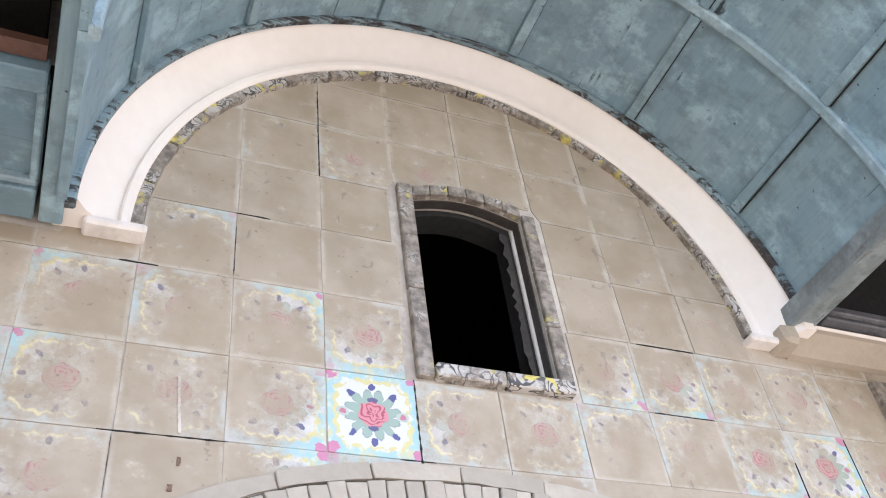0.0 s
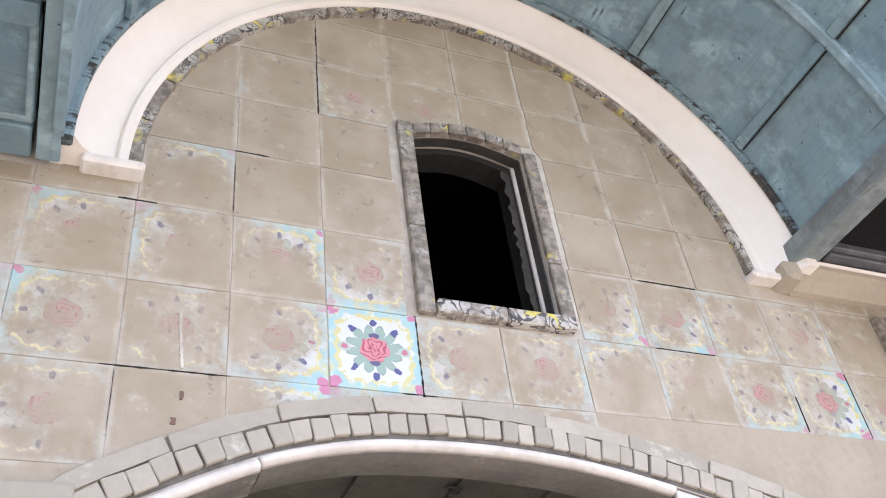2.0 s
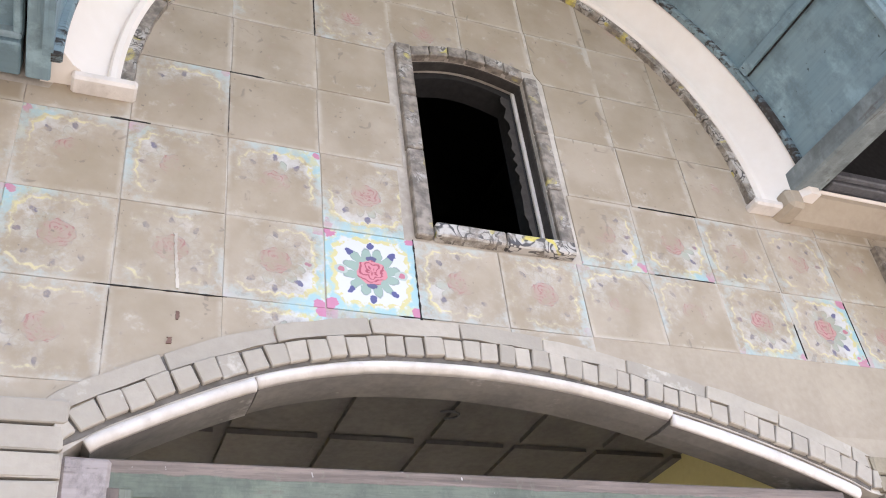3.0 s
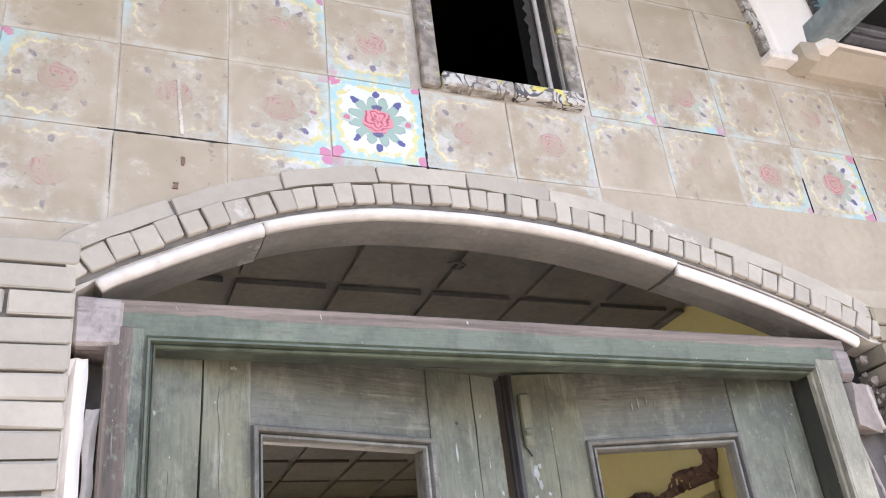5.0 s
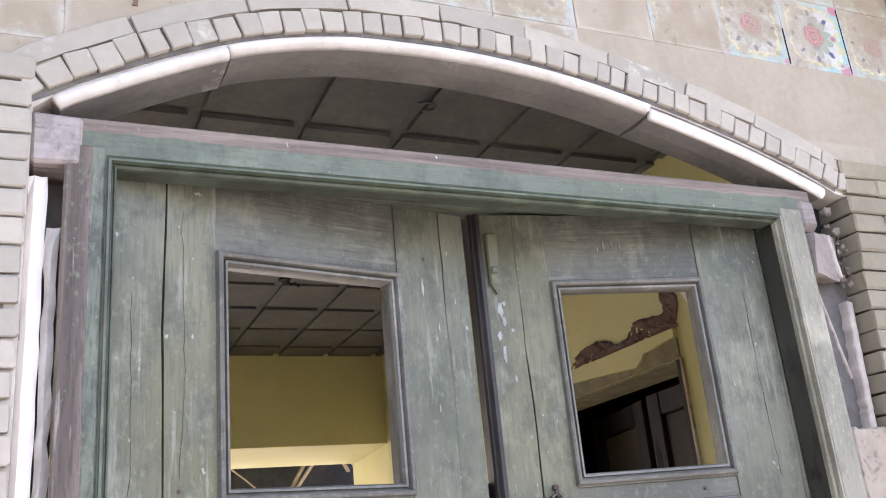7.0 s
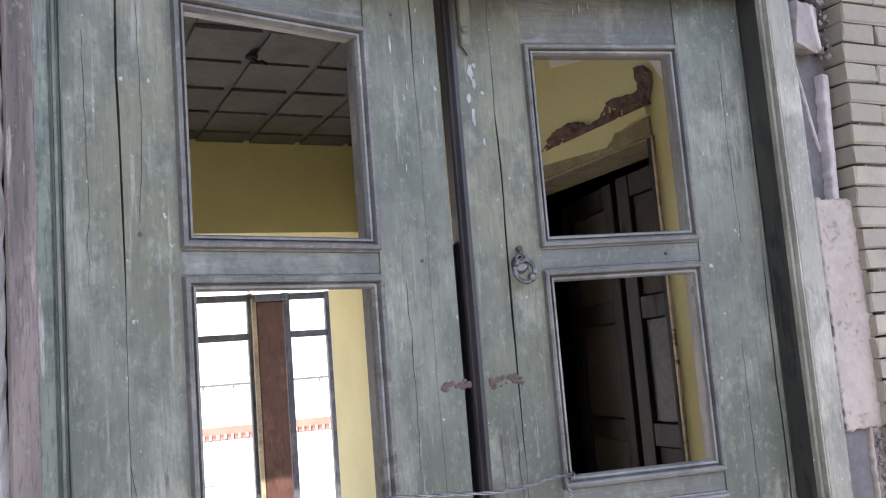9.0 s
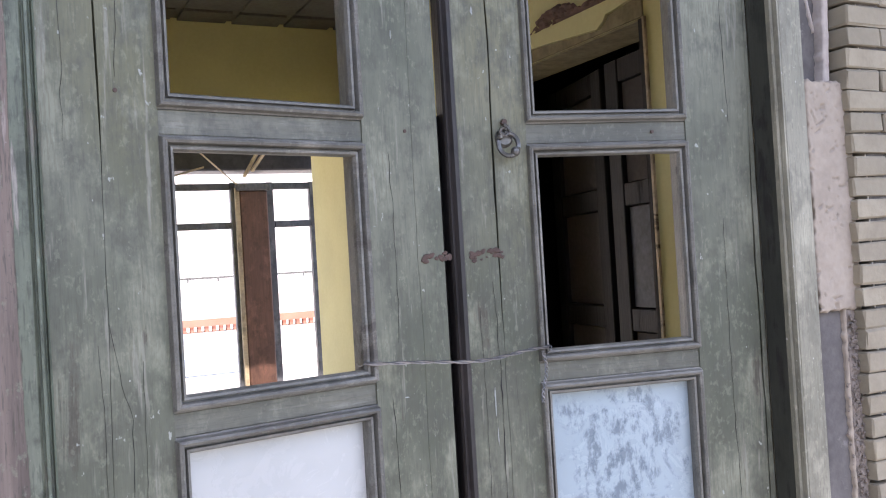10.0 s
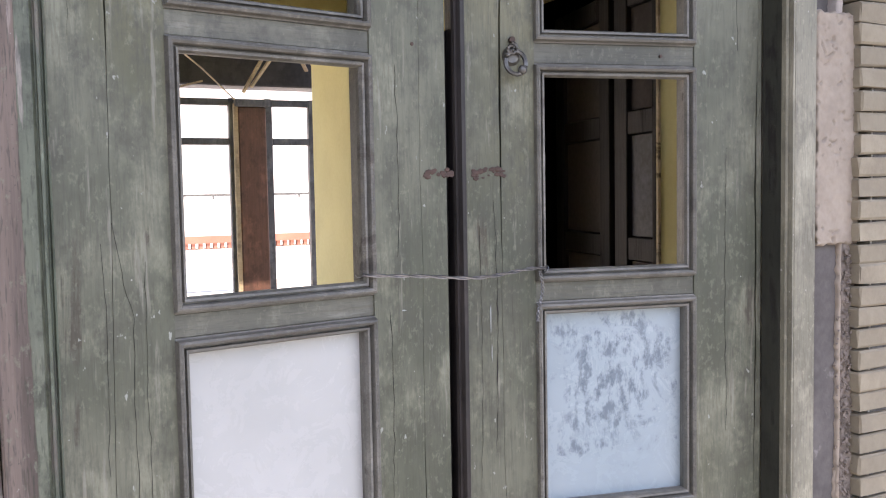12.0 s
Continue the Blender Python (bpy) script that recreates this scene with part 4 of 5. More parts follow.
def rough_slab(x0, x1, y, z0, z1, nx, nz, amp, edge, mt, name, label=""):
    """An uneven slab of plaster with ragged ends."""
    bm = bmesh.new()
    rows = []
    for j in range(nz + 1):
        row = []
        for i in range(nx + 1):
            ex = rr.uniform(-edge, edge)
            ez = rr.uniform(-edge, edge) * (1.6 if j in (0, nz) else 0.3)
            row.append(bm.verts.new((x0 + (x1 - x0) * i / nx + (ex if i in (0, nx) else ex * 0.4), y + rr.uniform(-amp, amp) + (0.01 if i in (0, nx) or j in (0, nz) else 0), z0 + (z1 - z0) * j / nz + ez)))
        rows.append(row)
    for a, b in zip(rows, rows[1:]):
        for i in range(nx):
            bm.faces.new((a[i], a[i + 1], b[i + 1], b[i]))
    r = bmesh.ops.extrude_face_region(bm, geom=bm.faces[:])
    for v in r["geom"]:
        if isinstance(v, bmesh.types.BMVert):
            v.co.y = 0.117
    return part(name, bm, mt, filling, label)


def lumpy(x0, x1, y, z0, z1, mt, name, label="", amp=0.003, size=0.02, step=0.006, lean=0.0, edge=0.004, hollow=0.0, back=0.117):
    """A hand-laid coat of plaster: soft lumps, scraped hollows, ragged borders."""
    nx, nz = max(3, int((x1 - x0) / step)), max(3, int((z1 - z0) / step))
    bm = bmesh.new()
    rows = []
    for j in range(nz + 1):
        row = []
        for i in range(nx + 1):
            x, z = x0 + (x1 - x0) * i / nx, z0 + (z1 - z0) * j / nz
            n1 = noise.noise((x / size, z / size, y * 40)) + 0.45 * noise.noise((x / size * 2.7, z / size * 2.7, 3.0))
            wave = noise.noise((x / 0.03, z / 0.05, 4.0))
            cut = noise.noise(((x + 0.012 * wave) / 0.016, (z + 0.02 * wave) / 0.0075, 8.0)) + 0.5 * noise.noise((x / 0.05, z / 0.06, 6.0))
            d = amp * n1 + (min(0.0045, hollow * (cut - 0.46) * 3.0) if cut > 0.46 else 0.0)
            rim = i in (0, nx) or j in (0, nz)
            ex = edge * noise.noise((z / 0.014, x * 7, 1.0)) * 2 if i in (0, nx) else 0.0
            ez = edge * noise.noise((x / 0.014, z * 7, 2.0)) * 2 if j in (0, nz) else 0.0
            row.append(bm.verts.new((x + ex + lean * j / nz, y + d + (0.004 if rim else 0.0), z + ez)))
        rows.append(row)
    for a, b in zip(rows, rows[1:]):
        for i in range(nx):
            bm.faces.new((a[i], a[i + 1], b[i + 1], b[i]))
    r = bmesh.ops.extrude_face_region(bm, geom=bm.faces[:])
    for v in r["geom"]:
        if isinstance(v, bmesh.types.BMVert):
            v.co.y = back
    return part(name, bm, mt, filling, label, smooth=True)


part("backing", box(0.929, 1.2, 0.1, 0.118, 0.0, 2.42), M_CEMENT, filling)
part("backing", box(-0.68, -0.599, 0.1, 0.118, 0.0, 2.38), M_CEMENT, filling)
lumpy(0.949, 1.075, 0.008, 1.392, 1.878, M_GYPSUM, "plaster_patch", "pinkish scraped plaster patch", 0.0022, 0.03, 0.0028, 0.0, 0.004, 0.014)
lumpy(0.946, 1.085, 0.024, 0.3, 1.395, M_CEMENT, "cement_strip", "dark smooth cement strip", 0.0015, 0.05, 0.012)
lumpy(1.03, 1.075, 0.014, 0.72, 1.4, M_CRUMB, "plaster_edge", "crumbling brown mud plaster edge", 0.004, 0.012, 0.003, 0.0, 0.004, 0.03)
lumpy(1.024, 1.034, 0.014, 0.72, 1.4, M_GYPSUM, "plaster_edge", "thin whitish plaster edge", 0.0012, 0.03, 0.004, 0.0, 0.003)
lumpy(1.02, 1.04, 0.018, 0.3, 0.9, M_GYPSUM, "plaster_edge", "thin whitish plaster edge", 0.002, 0.02, 0.006, 0.0, 0.003)
lumpy(0.946, 1.1, 0.05, 1.87, 2.225, M_CEMENT, "cement_strip", "dark cement behind fallen plaster", 0.003, 0.03, 0.007)
lumpy(1.022, 1.042, 0.025, 1.875, 2.165, M_RIDGE, "plaster_ridge", "broken white plaster ridge", 0.0015, 0.05, 0.004, 0.018, 0.002, 0.004)
lumpy(1.022, 1.03, 0.045, 1.99, 2.2, M_RIDGE, "plaster_ridge", "thin broken plaster ridge", 0.001, 0.04, 0.003, -0.045, 0.002)
lumpy(1.016, 1.03, 0.006, 2.215, 2.316, M_RIDGE, "plaster_ridge", "white plaster beside the stone", 0.002, 0.03, 0.003, -0.012, 0.002)
# This sheet's black stands for the unlit depth of the hole.
lumpy(0.99, 1.1, 0.085, 2.2, 2.44, M_VOID, "cavity", "near-black sheet set in a hole in broken brickwork", 0.004, 0.03, 0.008, back=0.116)
rough_slab(-0.651, -0.622, 0.028, 0.4, 2.325, 3, 60, 0.0015, 0.0015, M_WHITE, "plaster_strip", "bright white plaster strip")
rough_slab(-0.62, -0.601, 0.05, 0.4, 2.245, 2, 60, 0.003, 0.003, M_LIP, "plaster_strip")
bm = box(-0.036, 0.036, -0.05, 0.05, -0.05, 0.05, 0.0, 0.007)
bmesh.ops.subdivide_edges(bm, edges=bm.edges[:], cuts=3, use_grid_fill=True)
for v in bm.verts:
    v.co += Vector([rr.uniform(-0.0025, 0.0025) for _ in range(3)])
bevel(bm, 0.0)
stone = tagged(part("stone", bm, M_STONE), "broken pinkish stone block wedged beside the door frame", "stone")
stone.matrix_basis = pose(0.98, 0.052, 2.268, 0, 8, 10)
for i in range(7):
    bm = bmesh.new()
    bmesh.ops.create_icosphere(bm, subdivisions=2, radius=rr.uniform(0.006, 0.014))
    for v in bm.verts:
        v.co *= 0.6 + 0.8 * abs(noise.noise(v.co * 90)) + rr.uniform(0.0, 0.3)
    part("rubble", bm, M_CRUMB, filling).location = (1.055 + rr.uniform(-0.016, 0.01), 0.02 + rr.uniform(0, 0.04), (2.35, 2.33, 2.3, 2.26, 2.22, 1.02, 2.38)[i])

# crumbs along the brick edge
def crumbs(count, place, size, name, label=""):
    """Broken bits of mortar, none of them round."""
    bm = bmesh.new()
    for _ in range(count):
        x, y, z = place()
        r = rr.uniform(0.35, 1.0) ** 2 * size
        made = bmesh.ops.create_icosphere(bm, subdivisions=1, radius=r, matrix=Matrix.Translation((x, y, z)) @ Matrix.Diagonal((rr.uniform(0.6, 1.3), 0.7, rr.uniform(0.6, 1.5), 1)))
        for v in made["verts"]:
            v.co += Vector([rr.uniform(-0.35, 0.35) * r for _ in range(3)])
    return part(name, bm, M_CRUMB, filling, label)


crumbs(800, lambda: (1.046 + rr.gauss(0, 0.009), 0.011 + rr.uniform(-0.003, 0.008), rr.uniform(0.7, 1.38)), 0.0048, "crumbled_edge", "crumbling brown plaster edge")
crumbs(110, lambda: (1.06 + rr.uniform(-0.012, 0.026), 0.03 + rr.uniform(-0.012, 0.04), rr.uniform(2.2, 2.33)), 0.0075, "crumbled_edge")

# ---- door leaves ----
OPEN = [(1.832, 2.21), (1.36, 1.74), (0.885, 1.27)]
MW = 0.026
PROFILE = [(0.0, 0.012), (0.0, 0.002), (0.003, -0.005), (0.007, -0.006), (0.0085, 0.002), (0.0105, 0.002), (0.013, -0.011), (0.017, -0.014), (0.021, -0.0115), (0.0235, 0.0), (0.026, 0.0015), (0.026, 0.012)]


def split_board(x0, x1, z0, z1, cut, seed, name, mt, leaf, y0=0.0, y1=0.04):
    """An upright board with an open crack along it, at x = cut."""
    r = random.Random(seed)
    n = 40
    line, off = [], 0.0
    for i in range(n + 1):
        off = max(-0.008, min(0.008, off + r.uniform(-0.002, 0.002)))
        line.append((cut + off, z0 + (z1 - z0) * i / n))
    gap = [max(0.0004, 0.0018 * math.sin(i * 0.21 + seed) + r.uniform(-0.0002, 0.0007)) for i in range(n + 1)]
    a = [(x0, z0)] + [(p[0] - g, p[1]) for p, g in zip(line, gap)] + [(x0, z1)]
    b = [(x1, z1)] + [(p[0] + g, p[1]) for p, g in zip(line[::-1], gap[::-1])] + [(x1, z0)]
    bm = prism(a, y0, y1)
    other = prism(b, y0, y1)
    me = bpy.data.meshes.new("tmp")
    other.to_mesh(me)
    other.free()
    bm.from_mesh(me)
    bpy.data.meshes.remove(me)
    return part(name, bm, mt, leaf)


def door_leaf(side, m, top, o0, o1, width, cut_h, cut_f, pane_mat, label, start=-0.02):
    """side 1: hinges on the left; -1: hinges on the right. Lengths run from the hinges."""
    leaf = thing("door_leaf", label, "door", "pair of door leaves", at=m)

    def bx(a, b, *rest, **kw):
        return box(min(side * a, side * b), max(side * a, side * b), *rest, **kw)

    h1, f0 = o0 - MW, o1 + MW
    for a, b, cut, sd in ((start, h1 + 0.004, cut_h, 3), (f0 - 0.004, width, cut_f, 8)):
        x0, x1 = sorted((side * a, side * b))
        split_board(x0, x1, 0.03, top, side * cut, sd + (side > 0) * 10, "stile", M_GREEN_Z, leaf)
        part("stile_core", box(x0 + 0.004, x1 - 0.004, 0.012, 0.036, 0.035, top - 0.005), M_ASTRAGAL, leaf)
    edges = [top] + [e for lo, hi in OPEN for e in (hi + MW, lo - MW)] + [0.79, 0.14, 0.03]
    for hi, lo in ((edges[0], edges[1]), (edges[2], edges[3]), (edges[4], edges[5]), (edges[6], edges[7]), (edges[8], edges[9])):
        part("rail", bx(h1 + 0.002, f0 - 0.002, 0.003, 0.04, lo, hi, bev=0.0015), M_GREEN_X, leaf)
    x0, x1 = sorted((side * o0, side * o1))
    for lo, hi in OPEN:
        part("moulding", mould(x0, x1, lo, hi, PROFILE), M_MOULD, leaf, "grey-green glazing moulding")
        part("rebate", mould(x0, x1, lo, hi, [(0.0, 0.012), (MW, 0.012), (MW, 0.04), (0.004, 0.04)]), M_MOULD, leaf)
    part("moulding", mould(x0, x1, 0.166, 0.764, PROFILE), M_MOULD, leaf)
    part("panel", box(x0 - 0.01, x1 + 0.01, 0.016, 0.03, 0.15, 0.78), M_GREEN_Z, leaf, "solid green lower panel")
    lo, hi = OPEN[2]
    bm = box((x0 - x1) / 2 - 0.008, (x1 - x0) / 2 + 0.008, 0.0, 0.004, (lo - hi) / 2 - 0.008, (hi - lo) / 2 + 0.008)
    p = part("pane", bm, pane_mat, leaf, "whitewashed glass pane")
    p.location = ((x0 + x1) / 2, 0.022, (lo + hi) / 2)
    return leaf


ANG_L, ANG_R = math.degrees(math.atan2(0.14, 0.68)), -math.degrees(math.atan2(0.09, 0.443))
leaf_l = door_leaf(1, pose(-0.51, 0.06, 0, 0, 0, ANG_L), 2.378, 0.186, 0.514, 0.706, 0.072, 0.645, M_PANE_L, "weathered green glazed door leaf, ajar, upper panes missing")
leaf_r = door_leaf(-1, pose(0.928, 0.065, 0, 0, 0, ANG_R), 2.386, 0.246, 0.552, 0.715, 0.079, 0.638, M_PANE_R, "weathered green door leaf with iron knocker, ajar, upper panes missing", 0.067)

# what the right leaf carries
prof = [(0.0, 0.04), (0.0, -0.006), (0.004, -0.012), (0.01, -0.007), (0.016, -0.014), (0.024, -0.012), (0.028, 0.0), (0.028, 0.04)]
part("astragal", sweep([(lambda p, z=z: (-0.743 + p[0], p[1], z)) for z in (0.03, 0.8, 1.6, 2.384)], prof), M_ASTRAGAL, leaf_r, "dark stripped meeting strip")
# Added strip that blocks daylight through the gap between the leaves.
part("meeting_rebate", box(0.66, 0.75, 0.0405, 0.056, 0.03, 1.83, 0.002), M_ASTRAGAL, leaf_l, "dark strip added behind the meeting gap")
latch = part("latch_plate", box(-0.708, -0.682, -0.012, 0.002, 2.225, 2.342, 0.004), M_GREEN_Z, leaf_r, "carved wooden latch plate")
part("tongue", box(-0.706, -0.69, -0.02, -0.011, 2.25, 2.265, 0.004), M_GREEN_Z, latch)
part("tongue", prism([(-0.704, 2.227), (-0.694, 2.208), (-0.684, 2.227)], -0.008, 0.001), M_GREEN_Z, latch)
bm = bmesh.new()
bmesh.ops.create_cone(bm, segments=20, radius1=0.016, radius2=0.011, depth=0.008, cap_ends=True)
bmesh.ops.rotate(bm, verts=bm.verts[:], cent=(0, 0, 0), matrix=Matrix.Rotation(radians(90), 3, "X"))
kn = part("knocker", bm, M_METAL, leaf_r, "weathered iron knocker")
kn.location = (-0.621, -0.004, 1.778)
kn.scale = (1.2, 1.1, 1.2)
part("ring", tube([(0.017 * math.sin(a) + 0.002, -0.014 - 0.004 * math.cos(a), -0.012 - 0.019 * math.cos(a)) for a in [2 * math.pi * i / 20 for i in range(21)]], 0.0042, 8), M_METAL, kn)
part("scroll", tube([(0.01 * math.sin(a) * (1 - i / 18) - 0.004, -0.013, 0.01 + 0.01 * math.cos(a) * (1 - i / 18)) for i, a in enumerate([i * 0.7 for i in range(14)])], 0.003, 6), M_METAL, kn)
bm = bmesh.new()
bmesh.ops.create_uvsphere(bm, u_segments=12, v_segments=8, radius=0.008)
part("knob", bm, M_METAL, kn).location = (0.012, -0.018, -0.024)
part("stud", tube([(0, 0.004, 0.026), (0, -0.006, 0.026)], 0.005, 8), M_RUST, kn)
# smears and drips of whitewash


def smear(leaf, x, z, w, h, seed, name="paint_smear"):
    r = random.Random(seed)
    n = 14
    pts = [(x + w * math.cos(2 * math.pi * i / n) * r.uniform(0.5, 1.1), z + h * math.sin(2 * math.pi * i / n) * r.uniform(0.5, 1.1)) for i in range(n)]
    return part(name, prism(pts, -0.0012, 0.001), M_SMEAR, leaf, "thin pale paint smear")


for k, (x, z, w, h) in enumerate(((-0.69, 2.175, 0.007, 0.02), (-0.684, 2.15, 0.005, 0.012), (-0.697, 2.12, 0.006, 0.014), (-0.69, 2.08, 0.005, 0.022), (-0.668, 2.13, 0.004, 0.006), (-0.672, 2.03, 0.003, 0.01), (-0.44, 2.31, 0.0012, 0.014), (-0.455, 2.305, 0.0012, 0.01), (-0.42, 2.315, 0.001, 0.012), (-0.402, 2.31, 0.001, 0.008), (-0.67, 1.27, 0.0015, 0.03), (-0.668, 1.2, 0.0012, 0.02))):
    smear(leaf_r, x, z, w, h, 40 + k)
for k, (x, z, w, h) in enumerate(((0.592, 2.21, 0.003, 0.022), (0.625, 2.13, 0.0015, 0.012), (0.67, 2.19, 0.0012, 0.016), (0.61, 1.97, 0.0012, 0.01), (0.6, 1.3, 0.006, 0.0014), (0.035, 2.02, 0.002, 0.004))):
    smear(leaf_l, x, z, w, h, 70 + k)
# drying cracks along the grain


def leaf_crack(leaf, keys, w, seed):
    """A thin dark split that wanders down a board."""
    r = random.Random(seed)
    zs = [k[1] for k in keys]
    n = max(6, int((zs[0] - zs[-1]) / 0.018))
    ks = sorted((z, x) for x, z in keys)
    a, b = [], []
    for i in range(n + 1):
        z = zs[0] + (zs[-1] - zs[0]) * i / n
        x = lerp_curve(ks, z) + r.uniform(-0.0012, 0.0012) + 0.003 * noise.noise((z * 25, seed, 0))
        h = w * (0.1 if i in (0, n) else r.uniform(0.15, 1.0) * (0.3 + abs(noise.noise((z * 9, seed, 5))) * 1.4))
        a.append((x - h, z)), b.append((x + h, z))
    part("crack", prism(a + b[::-1], -0.0008, 0.001), M_VOID, leaf, "dark drying crack")


for k, (leaf, keys, w) in enumerate((
    (leaf_l, ((0.074, 1.48), (0.09, 1.377), (0.1, 1.33), (0.097, 1.2), (0.1, 0.95)), 0.001),
    (leaf_l, ((0.056, 1.45), (0.06, 1.3), (0.055, 1.1)), 0.001),
    (leaf_l, ((0.12, 1.42), (0.118, 1.2), (0.122, 1.0)), 0.0008),
    (leaf_l, ((0.02, 2.15), (0.024, 1.9), (0.02, 1.75)), 0.0007),
    (leaf_l, ((0.105, 2.3), (0.108, 2.0), (0.1, 1.85)), 0.0007),
    (leaf_l, ((0.59, 1.75), (0.594, 1.55), (0.59, 1.4)), 0.0008),
    (leaf_l, ((0.57, 1.3), (0.574, 1.15), (0.57, 0.95)), 0.0008),
    (leaf_r, ((-0.15, 1.6), (-0.152, 1.3), (-0.148, 1.0)), 0.0008),
    (leaf_r, ((-0.125, 2.2), (-0.128, 2.0), (-0.124, 1.8)), 0.0007),
    (leaf_r, ((-0.66, 1.5), (-0.655, 1.3), (-0.66, 1.0)), 0.0012),
    (leaf_r, ((-0.69, 1.45), (-0.688, 1.2), (-0.692, 0.95)), 0.0008),
)):
    leaf_crack(leaf, keys, w, 200 + k)
# old lock scars
for leaf, x in ((leaf_r, -0.672), (leaf_l, 0.688)):
    bm = bmesh.new()
    for i in range(22):
        made = bmesh.ops.create_icosphere(bm, subdivisions=1, radius=rr.uniform(0.002, 0.006), matrix=Matrix.Translation((x + rr.uniform(-0.034, 0.034), -0.0012, 1.553 + rr.gauss(0, 0.004))) @ Matrix.Diagonal((1.5, 0.3, 1.0, 1)))
        for v in made["verts"]:
            v.co += Vector((rr.uniform(-0.001, 0.001), 0.0, rr.uniform(-0.001, 0.001)))
    part("lock_scar", bm, M_RUST, leaf, "rusty scar of a lost lock")
# nail holes and knots
for leaf, x, z in ((leaf_l, 0.1, 1.83), (leaf_l, 0.63, 1.79), (leaf_r, -0.3, 1.785), (leaf_l, 0.6, 2.27)):
    part("nail", tube([(x, 0.004, z), (x, -0.0015, z)], 0.0035, 8), M_RUST, leaf)

# ---- wire that ties the leaves ----
wa = Vector((-0.51, 0.06, 0)) + Matrix.Rotation(radians(ANG_L), 3, "Z") @ Vector((0.512, -0.004, 1.372))
wb = Vector((0.928, 0.065, 0)) + Matrix.Rotation(radians(ANG_R), 3, "Z") @ Vector((-0.56, -0.012, 1.362))
tie = thing("tie_wire", "twisted grey wire tying the two door leaves", "wire")
for ph in (0.0, math.pi):
    pts = []
    for i in range(49):
        t = i / 48
        p = wa.lerp(wb, t) + Vector((0, -0.03 * math.sin(math.pi * t) ** 0.7 - 0.004, -0.006 * math.sin(math.pi * t) + 0.006 * math.sin(t * 9) * t))
        p += Vector((0, math.cos(t * 30 + ph), math.sin(t * 30 + ph))) * 0.0018
        pts.append(p)
    part("strand", tube(pts, 0.002, 5), M_WIRE, tie)
tail = wb + Vector((-0.022, -0.012, -0.002))
for ph in (0.0, math.pi):
    part("tail", tube([tail + Vector((0.0025 * math.cos(i * 0.9 + ph) + 0.006 * math.sin(i * 0.12), -0.004 + 0.0025 * math.sin(i * 0.9 + ph), -0.0024 * i)) for i in range(42)], 0.0014, 5), M_WIRE, tie)
part("loop", tube([wb + Vector((0.004 * math.sin(a), 0.012 * math.cos(a), 0.006 * math.sin(a))) for a in [i * 0.5 for i in range(14)]], 0.0014, 5), M_WIRE, tie)
part("loop", tube([wa + Vector((0.004 * math.sin(a), 0.02 + 0.018 * math.cos(a), 0.006 * math.sin(a))) for a in [i * 0.5 for i in range(14)]], 0.0014, 5), M_WIRE, tie)

# ---- room behind the door ----
RX0, RX1, RY1, CZ = -1.6, 0.975, 2.86, 2.72
floor = tagged(part("floor", box(-1.8, 2.6, 0.16, 6.2, -0.25, 0.0), M_FLOOR), "dusty room floor", "floor", kind="structure")
wall_r = plate("wall_right", [(0.162, 0.0), (2.858, 0.0), (2.858, CZ + 0.2), (0.162, CZ + 0.2)], [[(0.545, 0.001), (1.45, 0.001), (1.45, 2.157), (0.545, 2.157)]], -0.07, 0.07, M_YELLOW)
wall_r.matrix_basis = pose(RX1 + 0.07, 0, 0, 0, 0, 90)
tagged(wall_r, "dull yellow painted room wall, plaster fallen above a doorway", "wall", kind="structure")
wall_l = tagged(part("wall_left", box(RX0 - 0.14, RX0, 0.162, 3.66, 0.0, CZ + 0.2), M_YELLOW), "dull yellow painted room wall", "wall", kind="structure")
header = tagged(part("wall_back", box(RX0, RX1 + 0.3, RY1, 3.64, 2.278, CZ + 0.2), M_YELLOW), "deep yellow wall head over the wide back opening", "wall", kind="structure")
part("jamb", prism([(RX1, 2.859), (RX1 + 0.3, 2.859), (RX1 + 0.3, 3.64), (RX1 + 0.075, 3.64)], -2.276, 0.0), M_YELLOW, header).matrix_basis = Matrix(((1, 0, 0, 0), (0, 0, 1, 0), (0, -1, 0, 0), (0, 0, 0, 1)))
part("pier", box(RX0, -1.4, RY1, 3.64, 0.0, 2.276), M_YELLOW, header)
front_in = tagged(plate("wall_inner", [(RX0, 0.0), (RX1, 0.0), (RX1, CZ + 0.2), (RX0, CZ + 0.2)], [[(ARCH_X0, 0.001), (0.974, 0.001), (0.974, 2.716), (ARCH_X0, 2.716)]], 0.163, 0.18, M_YELLOW), "inner yellow face of the front wall", "wall", kind="structure")

# coffered ceiling
bm = bmesh.new()
DX, DY = 0.25, 0.312
xs = [0.18 + DX * k for k in range(-8, 5)]
ys = [0.497 + DY * k for k in range(-2, 8)]


def add_box(bm, x0, x1, y0, y1, z0, z1):
    vs = [bm.verts.new(p) for p in ((x0, y0, z0), (x1, y0, z0), (x1, y1, z0), (x0, y1, z0), (x0, y0, z1), (x1, y0, z1), (x1, y1, z1), (x0, y1, z1))]
    for f in ((0, 1, 2, 3), (7, 6, 5, 4), (0, 4, 5, 1), (1, 5, 6, 2), (2, 6, 7, 3), (3, 7, 4, 0)):
        bm.faces.new([vs[i] for i in f])


